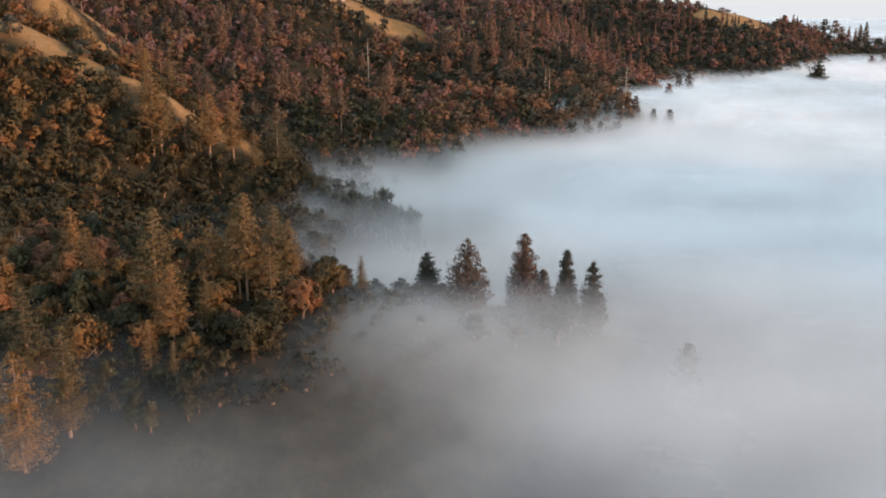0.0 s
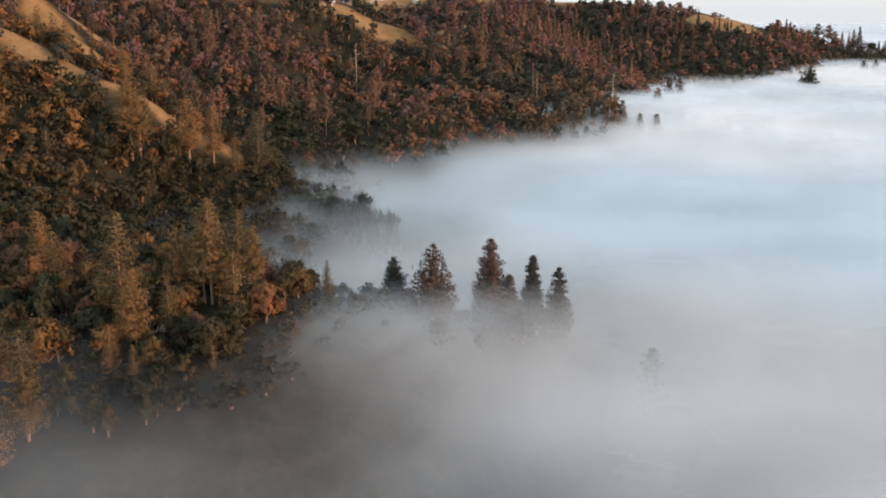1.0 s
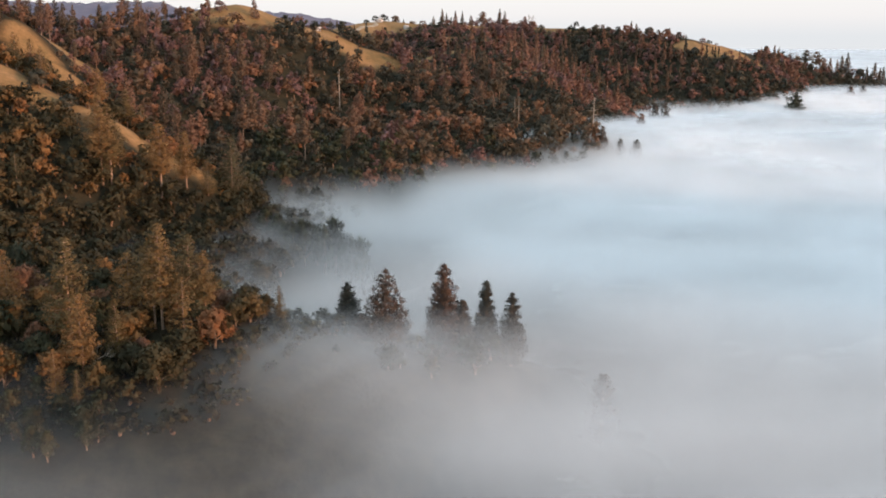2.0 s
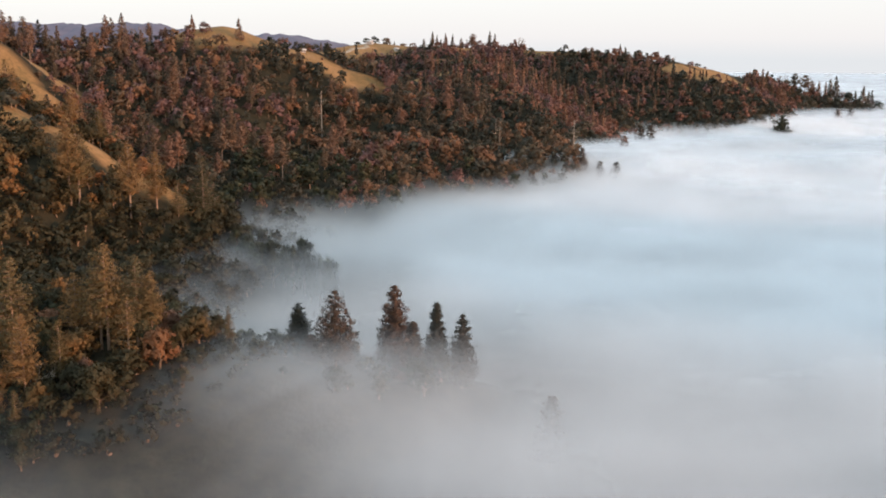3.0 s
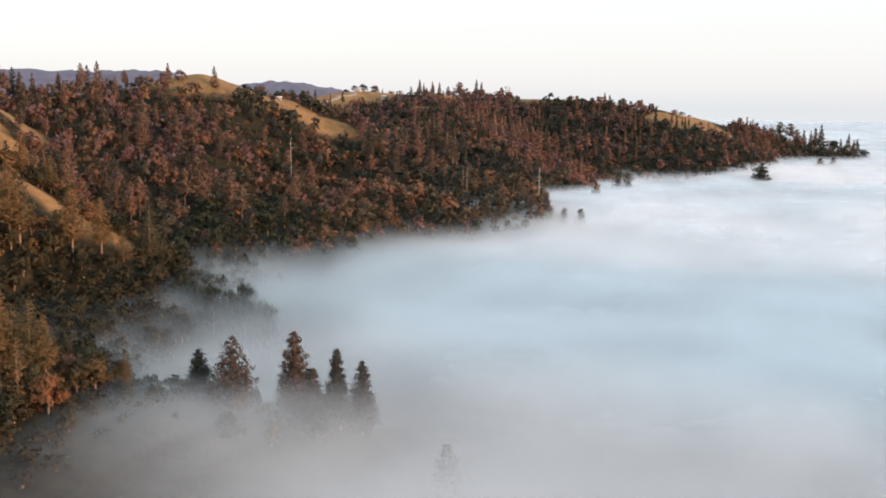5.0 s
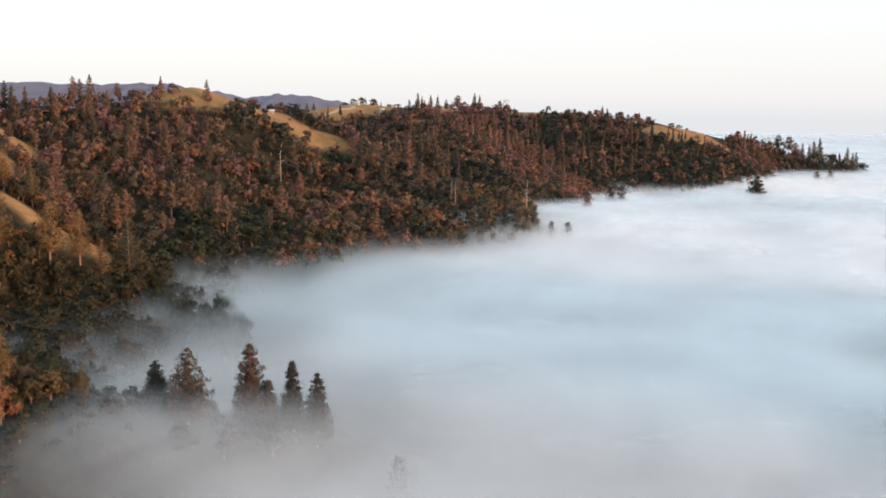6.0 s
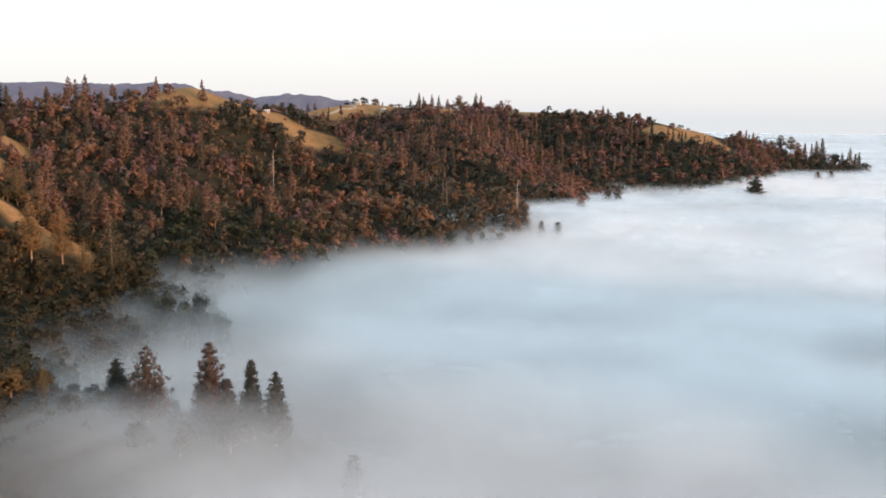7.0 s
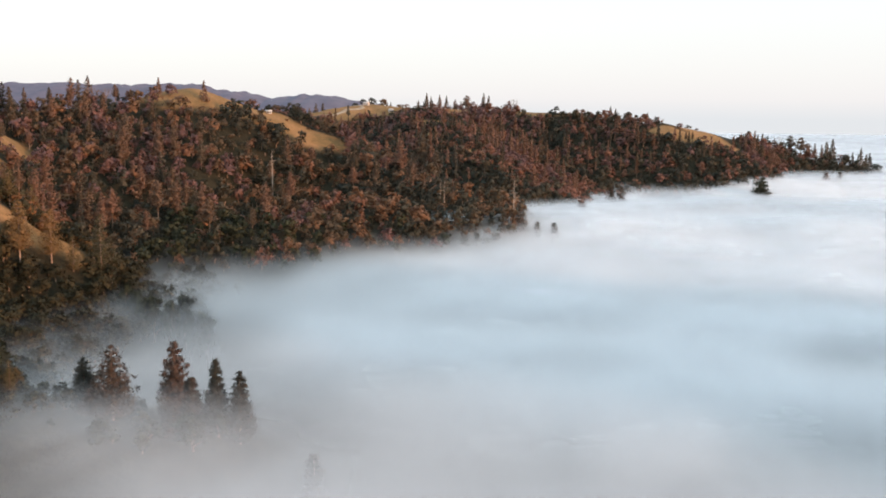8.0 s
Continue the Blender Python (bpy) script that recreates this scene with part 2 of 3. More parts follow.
bark = bark_material("bark", (0.10, 0.07, 0.05), (0.24, 0.17, 0.12))
fir_bark = bark_material("fir_bark", (0.17, 0.12, 0.09), (0.36, 0.26, 0.195))
bare_wood = bark_material("bare_wood", (0.20, 0.17, 0.14), (0.42, 0.37, 0.31))


def ground_material():
    m, n, l = material("hill_ground")
    at = n.new("ShaderNodeAttribute")
    at.attribute_name = "grass"
    gr = ramp(n, [(0.25, (0.115, 0.090, 0.044)), (0.5, (0.225, 0.137, 0.068)), (0.75, (0.31, 0.190, 0.104))])
    l.new(noise_tex(n, l, 22.0, 6.0, 0.65), gr.inputs[0])
    tuft = ramp(n, [(0.35, (0.72, 0.76, 0.7)), (0.65, (1.12, 1.08, 1.0))])
    l.new(noise_tex(n, l, 1.6, 4.0, 0.7), tuft.inputs[0])
    grass = mixed(n, l, 1.0, gr.outputs[0], tuft.outputs[0], "MULTIPLY")
    # near-black floor stands in for unbuilt understory and its shade
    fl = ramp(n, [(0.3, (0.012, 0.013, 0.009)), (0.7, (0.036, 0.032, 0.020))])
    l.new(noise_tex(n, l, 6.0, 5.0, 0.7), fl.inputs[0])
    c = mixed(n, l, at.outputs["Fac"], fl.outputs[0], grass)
    p = n.new("ShaderNodeBsdfPrincipled")
    p.inputs["Roughness"].default_value = 0.95
    p.inputs["Specular IOR Level"].default_value = 0.1
    l.new(c, p.inputs["Base Color"])
    b = n.new("ShaderNodeBump")
    b.inputs["Strength"].default_value, b.inputs["Distance"].default_value = 0.7, 0.5
    l.new(noise_tex(n, l, 2.2, 5.0, 0.65), b.inputs["Height"])
    l.new(b.outputs[0], p.inputs["Normal"])
    l.new(p.outputs[0], n.new("ShaderNodeOutputMaterial").inputs["Surface"])
    return m


def fog_material():
    m, n, l = material("fog")
    at = n.new("ShaderNodeAttribute")
    at.attribute_name = "thickness"
    wisp = noise_tex(n, l, 75.0, 5.0, 0.55, (1, 1.3, 2.5))
    k = n.new("ShaderNodeMapRange")
    k.inputs["From Min"].default_value, k.inputs["From Max"].default_value = 0.34, 0.66
    k.inputs["To Min"].default_value, k.inputs["To Max"].default_value = 0.5, 1.45
    l.new(wisp, k.inputs["Value"])
    al = n.new("ShaderNodeMath")
    al.operation, al.use_clamp = "MULTIPLY", True
    l.new(at.outputs["Fac"], al.inputs[0])
    l.new(k.outputs[0], al.inputs[1])
    d = n.new("ShaderNodeBsdfDiffuse")
    d.inputs["Color"].default_value = (0.915, 0.953, 0.982, 1)
    t2 = n.new("ShaderNodeBsdfTranslucent")
    t2.inputs["Color"].default_value = (0.915, 0.953, 0.982, 1)
    body = n.new("ShaderNodeMixShader")
    body.inputs[0].default_value = 0.4
    l.new(d.outputs[0], body.inputs[1])
    l.new(t2.outputs[0], body.inputs[2])
    tp = n.new("ShaderNodeBsdfTransparent")
    mx = n.new("ShaderNodeMixShader")
    l.new(al.outputs[0], mx.inputs[0])
    l.new(tp.outputs[0], mx.inputs[1])
    l.new(body.outputs[0], mx.inputs[2])
    l.new(mx.outputs[0], n.new("ShaderNodeOutputMaterial").inputs["Surface"])
    return m


def plain_material(name, stops, size=2.0, rough=0.7):
    m, n, l = material(name)
    c = ramp(n, stops)
    l.new(noise_tex(n, l, size, 5.0, 0.65), c.inputs[0])
    p = n.new("ShaderNodeBsdfPrincipled")
    p.inputs["Roughness"].default_value = rough
    l.new(c.outputs[0], p.inputs["Base Color"])
    l.new(p.outputs[0], n.new("ShaderNodeOutputMaterial").inputs["Surface"])
    return m


ground_mat, fog_mat = ground_material(), fog_material()
# far hills: the blue-violet of distance haze is put into the base colour
far_mat = plain_material("hazy_far_forest", [(0.35, (0.075, 0.080, 0.125)), (0.65, (0.115, 0.112, 0.16))], 60, 0.95)
wall_paint = plain_material("white_wall", [(0.3, (0.40, 0.385, 0.37)), (0.7, (0.50, 0.485, 0.465))], 1.0)
roof_mat = plain_material("pale_roof", [(0.3, (0.40, 0.39, 0.38)), (0.7, (0.52, 0.51, 0.50))], 1.0)
glass_mat = plain_material("dark_window", [(0.3, (0.02, 0.025, 0.03)), (0.7, (0.04, 0.045, 0.05))], 1.0, 0.1)
dirt = plain_material("pale_dirt", [(0.3, (0.22, 0.18, 0.13)), (0.7, (0.33, 0.28, 0.21))], 5.0, 0.95)


# ---- mesh helpers ----
def mesh_from(name, verts, faces, mat, smooth=False, slots=None, attribute=None, normals=None):
    """verts (n, 3); faces (m, k) of one size or a list of such arrays; slots: material number a face; attribute: (name, values a vertex); normals a vertex."""
    me = bpy.data.meshes.new(name)
    groups = [f for f in (faces if isinstance(faces, list) else [faces]) if len(f)]
    me.vertices.add(len(verts))
    me.vertices.foreach_set("co", np.asarray(verts, np.float32).ravel())
    loops = np.concatenate([g.ravel() for g in groups]).astype(np.int32)
    sizes = np.concatenate([np.full(len(g), g.shape[1]) for g in groups])
    me.loops.add(len(loops))
    me.loops.foreach_set("vertex_index", loops)
    me.polygons.add(len(sizes))
    me.polygons.foreach_set("loop_start", np.r_[0, np.cumsum(sizes)[:-1]].astype(np.int32))
    for mt in mat if isinstance(mat, (list, tuple)) else [mat]:
        me.materials.append(mt)
    if slots is not None:
        me.polygons.foreach_set("material_index", np.asarray(slots, np.int32))
    me.update(calc_edges=True)
    if smooth:
        me.polygons.foreach_set("use_smooth", np.ones(len(sizes), bool))
    if attribute is not None:
        a = me.attributes.new(attribute[0], "FLOAT", "POINT")
        a.data.foreach_set("value", np.asarray(attribute[1], np.float32))
    if normals is not None:
        a = me.attributes.new("custom_normal", "FLOAT_VECTOR", "POINT")
        a.data.foreach_set("vector", np.asarray(normals, np.float32).ravel())
    return me


def part(name, me, parent, label=""):
    ob = new(name, me)
    ob.parent = parent
    return tagged(ob, label)


def tube(points, radii, sides=6):
    """A tapered limb along points: verts and quads, with a closed tip."""
    pts, vs, fs = np.asarray(points, float), [], []
    ang = np.arange(sides) * 2 * np.pi / sides
    for i, (p, r) in enumerate(zip(pts, radii)):
        d = pts[min(i + 1, len(pts) - 1)] - pts[max(i - 1, 0)]
        d /= np.linalg.norm(d) + 1e-9
        a = np.cross(d, (0.31, 0.95, 0.1) if abs(d[2]) > 0.7 else (0, 0, 1))
        a /= np.linalg.norm(a)
        b = np.cross(d, a)
        vs.append(p + r * (np.cos(ang)[:, None] * a + np.sin(ang)[:, None] * b))
    k = np.arange(sides)
    for i in range(len(pts) - 1):
        fs.append(np.stack([i * sides + k, i * sides + (k + 1) % sides, (i + 1) * sides + (k + 1) % sides, (i + 1) * sides + k], 1))
    return np.concatenate(vs), np.concatenate(fs)


def joined(pieces):
    vs, fs, n = [], [], 0
    for v, f in pieces:
        vs.append(v)
        fs.append(f + n)
        n += len(v)
    return np.concatenate(vs), np.concatenate(fs)


def leaf_sprays(rng, centres, normals, size, aspect=1.0, tilt=0.5, along=None):
    """Small pointed leaf sprays, each facing roughly along its normal, and the soft normal of the clump they make up."""
    n = len(centres)
    soft = normals / (np.linalg.norm(normals, axis=1, keepdims=True) + 1e-9) + 0.17 * rng.normal(size=(n, 3))
    soft /= np.linalg.norm(soft, axis=1, keepdims=True) + 1e-9
    nm = normals + tilt * rng.normal(size=(n, 3))
    nm /= np.linalg.norm(nm, axis=1, keepdims=True) + 1e-9
    t = np.cross(nm, rng.normal(size=(n, 3))) if along is None else along + 0.3 * rng.normal(size=(n, 3))
    t -= nm * (t * nm).sum(1, keepdims=True)
    t /= np.linalg.norm(t, axis=1, keepdims=True) + 1e-9
    b = np.cross(nm, t)
    s = (size * rng.uniform(0.55, 1.4, n))[:, None]
    q = np.stack([centres - t * s * aspect, centres + t * s * aspect * 0.6 - b * s * rng.uniform(0.4, 1.0, (n, 1)), centres + t * s * aspect * rng.uniform(0.3, 0.8, (n, 1)) + b * s * rng.uniform(0.4, 1.0, (n, 1))], 1)
    flip = (np.cross(q[:, 1] - q[:, 0], q[:, 2] - q[:, 0]) * soft).sum(1) < 0
    q[flip] = q[flip][:, ::-1]
    return q.reshape(-1, 3), np.arange(3 * n).reshape(n, 3), np.repeat(soft, 3, 0)


def ball(rng, n):
    v = rng.normal(size=(n, 3))
    return v / np.linalg.norm(v, axis=1, keepdims=True)


# ---- trees ----
def oak_parts(seed, leaves, size, height=9.0, radius=4.6, lobes=11, limbs=5):
    """A broad oak: trunk with limbs, and a crown of leaf sprays on uneven lobes."""
    rng = np.random.default_rng(seed)
    wood = []
    fork = height * rng.uniform(0.15, 0.24)
    lean = rng.normal(0, 0.25, 2)
    wood.append(tube([(0, 0, -1.0), (0.1 * lean[0], 0.1 * lean[1], fork * 0.5), (lean[0], lean[1], fork)], [0.42, 0.33, 0.27], 7))
    mids = []
    for k in range(lobes):
        a = 2.4 * k + rng.uniform(-0.5, 0.5)
        q = math.sqrt((k + 0.4) / lobes)
        r = radius * 0.68 * q * rng.uniform(0.75, 1.15)
        z = height * (0.76 - 0.50 * q * q * rng.uniform(0.7, 1.3))
        mids.append((r * math.cos(a), r * math.sin(a), z, radius * rng.uniform(0.32, 0.52)))
    for k in range(limbs):
        x, y, z, _ = mids[min(len(mids) - 1, 2 * k + 1)]
        wood.append(tube([(lean[0], lean[1], fork - 0.2), (x * 0.45, y * 0.45, fork + (z - fork) * 0.55), (x * 0.9, y * 0.9, z)], [0.2, 0.13, 0.05], 5))
    cs, ns = [], []
    share = np.array([m[3] ** 2 for m in mids])
    share /= share.sum()
    for (x, y, z, r), w in zip(mids, share):
        count = max(6, int(leaves * w))
        tufts = ball(rng, max(4, count // (14 if leaves > 1000 else 7)))
        tufts[:, 2] = np.where(tufts[:, 2] < -0.4, -tufts[:, 2], tufts[:, 2])
        reach = rng.uniform(0.78, 1.12, len(tufts))
        pick = rng.integers(len(tufts), size=count)
        off = rng.normal(size=(count, 3)) * 0.17
        d = tufts[pick] * reach[pick, None] + off
        cs.append(np.array((x, y, z)) + d * r * (1, 1, 0.85))
        ns.append(0.9 * tufts[pick] + 1.3 * off + 0.9 * np.array((x, y, 0.5 * (z - 0.45 * height))) / radius)
    return joined(wood), leaf_sprays(rng, np.concatenate(cs), np.concatenate(ns), size, 1.0, 0.55)


def pine_parts(seed, levels, boughs, tufts, sprays, size, height=24.0, radius=4.5, bare=0.2, power=0.7, ragged=0.25, rise=0.12, soft=0.3):
    """A conifer with rising boughs that carry separate tufts of needles, and gaps between them."""
    rng = np.random.default_rng(seed)
    wood = [tube([(0, 0, -1.5), (0.05, 0, height * 0.35), (-0.05, 0.05, height * 0.7), (0, 0, height * 0.985)], [0.40, 0.32, 0.19, 0.03], 7)]
    cs, ns, al = [], [], []
    turn = 0.0
    for i in range(levels):
        f = min(max((i + rng.uniform(-0.3, 0.3)) / (levels - 1), 0), 1)
        low = height * (bare + (1 - bare) * f)
        reach = radius * ((1 - f) ** power * (0.62 + 0.38 * min(1, f * 4 + 0.2)) + 0.07)
        for k in range(max(3, int(round(boughs * (1 - 0.5 * f))))):
            turn += 2.4 + rng.uniform(-0.4, 0.4)
            ca, sa = math.cos(turn), math.sin(turn)
            ln = reach * rng.uniform(1 - 1.6 * ragged, 1 + 0.8 * ragged)
            z = low + rng.uniform(-0.4, 0.4) * height / levels
            if ln > 1.0 and rng.uniform() < 0.5:
                wood.append(tube([(0, 0, z), (ln * 0.5 * ca, ln * 0.5 * sa, z - 0.04 * ln), (ln * 0.95 * ca, ln * 0.95 * sa, z + rise * ln)], [0.07, 0.05, 0.02], 3))
            for q in np.linspace(1.0, 0.3, max(1, int(round(tufts * ln / radius)))):
                side = rng.normal(0, 0.13) * ln
                mid = np.array((q * ln * ca - side * sa, q * ln * sa + side * ca, z + ln * (rise * 1.6 * q * q - 0.06) + rng.normal(0, 0.1)))
                m = max(3, int(sprays * rng.uniform(0.7, 1.3)))
                off = rng.normal(size=(m, 3)) * (soft + 0.05 * ln) * (1, 1, 0.6)
                cs.append(mid + off)
                al.append(np.tile((ca, sa, 0.5), (m, 1)) + off)
                ns.append(0.45 * off / (soft + 0.05 * ln) + np.array((0.75 * ca, 0.75 * sa, 0.45)))
    return joined(wood), leaf_sprays(rng, np.concatenate(cs), np.concatenate(ns), size, 2.0, 0.5, np.concatenate(al))


def fir_parts(seed, levels, boughs, sprays, size, height=24.0, radius=4.0, bare=0.18, power=0.8, ragged=0.35, droop=0.25):
    """A tall conifer: straight tapered trunk, whorls of drooping boughs hung with needle sprays."""
    rng = np.random.default_rng(seed)
    wood = [tube([(0, 0, -1.5), (0.05, 0, height * 0.35), (-0.05, 0.05, height * 0.7), (0, 0, height * 0.985)], [0.50, 0.40, 0.24, 0.03], 7)]
    cs, ns, al = [], [], []
    for i in range(levels):
        f = (i + rng.uniform(-0.3, 0.3)) / (levels - 1)
        f = min(max(f, 0), 1)
        z = height * (bare + (1 - bare) * f)
        reach = radius * ((1 - f) ** power * (0.55 + 0.45 * min(1, f * 5 + 0.35)) + 0.04)
        reach *= 1 + ragged * 0.2 * rng.normal()
        for k in range(max(2, int(round(boughs * (1 - 0.55 * f))))):
            a = rng.uniform(0, 2 * np.pi)
            ln = reach * rng.uniform(1 - ragged * 1.5, 1 + ragged * 0.6)
            if ln > 1.3 and rng.uniform() < 0.45:
                wood.append(tube([(0, 0, z), (ln * 0.85 * math.cos(a), ln * 0.85 * math.sin(a), z - droop * ln * 0.6)], [0.07, 0.02], 3))
            m = max(1, int(round(sprays * (0.35 + 0.65 * ln / radius))))
            s = np.sqrt(rng.uniform(0.06, 1.0, m))
            side = rng.normal(0, 0.10, m) * ln
            x = s * ln * math.cos(a) - side * math.sin(a)
            y = s * ln * math.sin(a) + side * math.cos(a)
            cs.append(np.stack([x, y, z - droop * ln * s * s + rng.normal(0, 0.18, m)], 1))
            al.append(np.tile((math.cos(a), math.sin(a), -droop * 1.2), (m, 1)))
            ns.append(np.stack([0.9 * math.cos(a) + 0 * s, 0.9 * math.sin(a) + 0 * s, 0.5 + 0 * s], 1))
    return joined(wood), leaf_sprays(rng, np.concatenate(cs), np.concatenate(ns), size, 1.5, 0.6, np.concatenate(al))


def snag_parts(seed, height=22.0, stubs=14, sides=7):
    rng = np.random.default_rng(seed)
    wood = [tube([(0, 0, -1.5), (0.1, 0, height * 0.4), (-0.1, 0.1, height * 0.8), (0.1, 0, height)], [0.32, 0.25, 0.16, 0.07], sides)]
    for k in range(stubs):
        z, a, ln = height * rng.uniform(0.3, 0.98), rng.uniform(0, 6.28), rng.uniform(1.2, 4.0)
        wood.append(tube([(0, 0, z), (ln * 0.6 * math.cos(a), ln * 0.6 * math.sin(a), z + 0.1), (ln * math.cos(a), ln * math.sin(a), z + rng.uniform(-0.5, 0.7))], [0.12, 0.08, 0.03], 4))
    return joined(wood)


def bare_oak_parts(seed, height=12.0, spread=6.0):
    """A leafless oak: forked limbs that divide three times."""
    rng = np.random.default_rng(seed)
    wood = [tube([(0, 0, -1), (0.2, 0, height * 0.3)], [0.5, 0.36], 7)]

    def grow(p, d, ln, r, left):
        q = p + d * ln
        wood.append(tube([p, (p + q) / 2 + rng.normal(0, 0.06 * ln, 3), q], [r, r * 0.75, r * 0.5], 5 if left > 1 else 3))
        for _ in range(3 if left else 0):
            e = d + rng.normal(0, 0.55, 3)
            e[2] = max(e[2], -0.1)
            grow(q, e / np.linalg.norm(e), ln * rng.uniform(0.55, 0.8), r * 0.5, left - 1)

    for k in range(5):
        a = k * 1.26 + rng.uniform(-0.3, 0.3)
        d = np.array([math.cos(a) * 0.75, math.sin(a) * 0.75, 0.75])
        grow(np.array([0.2, 0, height * 0.3]), d / np.linalg.norm(d), height * 0.26, 0.22, 3)
    return joined(wood)


def tree_thing(name, wood, leaves, leaf_mat, label, group, wood_mat=None):
    wood_mat = wood_mat or (bark if "fir" not in name else fir_bark)
    root = new(name)
    tagged(root, label, "tree", group)
    part("trunk", mesh_from(name + "_trunk", *wood, wood_mat, True), root)
    if leaves:
        part("crown", mesh_from(name + "_crown", leaves[0], leaves[1], leaf_mat, True, normals=leaves[2]), root)
    return root


def place(x, y, scale=1.0, turn=0.0, sink=0.0, tall=1.0):
    return Matrix.LocRotScale((x, y, float(ground_height(x, y)) - sink), Euler((0, 0, turn)), (scale, scale, scale * tall))


# ---- ground, fog and distance ----
def graded(lo, hi, step, *outer):
    inner = list(np.arange(lo, hi + 0.1, step))
    return np.array(sorted({-v for v in outer if -v < lo} | {v for v in outer if v > hi} | set(inner)))


def grid_faces(nx, ny):
    i = (np.arange(ny - 1)[:, None] * nx + np.arange(nx - 1)[None]).ravel()
    return np.stack([i, i + 1, i + nx + 1, i + nx], 1)


gx = graded(-340, 680, 5.0, 360, 400, 470, 600, 760, 850, 1000, 1400, 2200, 3400, 4900)
gy = graded(60, 1220, 5.0, 10, 40, 120, 250, 500, 1000, 1260, 1350, 1500, 1900, 2600, 3600, 4900)
mx, my = np.meshgrid(gx, gy)
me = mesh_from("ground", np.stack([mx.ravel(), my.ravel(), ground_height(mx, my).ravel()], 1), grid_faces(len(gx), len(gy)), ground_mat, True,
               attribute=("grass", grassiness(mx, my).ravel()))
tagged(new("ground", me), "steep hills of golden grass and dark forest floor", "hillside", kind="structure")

# the fog: thin veils one below another, denser lower down
LAYERS = 26
fx = graded(-320, 700, 17.0, 360, 430, 560, 800, 900, 1100, 1500, 2200, 3400, 4900)
fy = graded(40, 1240, 14.0, 10, 100, 300, 700, 1300, 1400, 1600, 2000, 2800, 3800, 4900)
mx, my = np.meshgrid(fx, fy)
vs, fs, th = [], [], []
down = 0.0
for k in range(LAYERS):
    step = 0.8 + 0.05 * max(0, k - 8) ** 1.25
    z = fog_top(mx, my) - down + (0.3 + 0.03 * k) * value_noise(mx, my, 52, 40 + k) + 0.3 * value_noise(mx, my, 130, 80 + k)
    vs.append(np.stack([mx.ravel(), my.ravel(), z.ravel()], 1))
    fs.append(grid_faces(len(fx), len(fy)) + k * mx.size)
    th.append(1 - np.exp(-fog_density(mx, my).ravel() * step * min(1, 0.12 + k / 7) * (1 if k < LAYERS - 1 else 2.5)))
    down += step
me = mesh_from("fog_bank", np.concatenate(vs), np.concatenate(fs), fog_mat, True, attribute=("thickness", np.concatenate(th)))
tagged(new("fog_bank", me), "pale blue-grey fog filling the valley between wooded hills", "fog", kind="stuff")


def far_hill(name, line, depth, seed):
    """A long wooded hill far off: crest line (x, height) and rounded front."""
    xs = np.linspace(line[0][0], line[-1][0], 220)
    hs = np.interp(xs, [p[0] for p in line], [p[1] for p in line])
    hs = hs + 7 * value_noise(xs, 0 * xs, 120, seed) + 4 * value_noise(xs, 0 * xs, 30, seed + 1) + 4 * value_noise(xs, 0 * xs, 11, seed + 2)
    rows = []
    for q in np.linspace(0, 1, 14):
        rows.append(np.stack([xs, depth - 700 * q + 30 * value_noise(xs, 0 * xs + 300 * q, 90, seed + 3), hs - (hs + 40) * q ** 1.6 + 5 * value_noise(xs, 0 * xs + 700 * q, 40, seed + 4) * min(1, 6 * q)], 1))
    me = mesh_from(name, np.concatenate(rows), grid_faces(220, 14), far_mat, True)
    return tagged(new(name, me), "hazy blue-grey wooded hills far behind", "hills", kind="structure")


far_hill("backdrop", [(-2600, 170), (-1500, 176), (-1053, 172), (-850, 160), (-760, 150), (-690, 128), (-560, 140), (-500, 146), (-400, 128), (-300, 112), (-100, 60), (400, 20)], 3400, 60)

# ---- trees, each a thing of its own, on the nearer spurs ----
oak_label = "rounded oak with rusty olive leaves on the wooded slope"
fir_label = "tall slender fir with brownish green needles on the slope"
oaks = [tree_thing("oak_tree", *oak_parts(100 + k, 2300, 0.30, 8.5 + 1.2 * (k % 3), 4.2 + 0.3 * (k % 4), 9 + k % 4), oak_near_leaf, oak_label, "oaks on the near slopes") for k in range(5)]
FIR_SHAPES = [(5.4, 0.14, 0.70), (7.4, 0.10, 0.60), (5.8, 0.26, 0.64), (5.2, 0.36, 0.62), (5.0, 0.06, 0.70)]
tall_firs = [tree_thing("fir_tree", *pine_parts(200 + k, 28, 8, 5, 10, 0.19, 24, *shape), fir_near_leaf, fir_label, "firs on the near slopes") for k, shape in enumerate(FIR_SHAPES)]
firs = [tree_thing("fir_tree", *pine_parts(210 + k, 22, 7, 4, 9, 0.25, 24, *shape), fir_near_leaf, fir_label, "firs on the near slopes") for k, shape in enumerate(FIR_SHAPES)]
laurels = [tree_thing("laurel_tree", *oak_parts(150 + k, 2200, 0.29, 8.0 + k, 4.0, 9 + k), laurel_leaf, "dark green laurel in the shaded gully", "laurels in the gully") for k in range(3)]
spare = {id(o) for o in oaks + tall_firs + firs + laurels}


def put(ob, m):
    """The first use moves the tree itself, later ones copy it."""
    if id(ob) in spare:
        spare.discard(id(ob))
        ob.matrix_basis = m
        return ob
    return copy_thing(ob, m @ Matrix.Diagonal((*(1 / v for v in ob.scale), 1)))


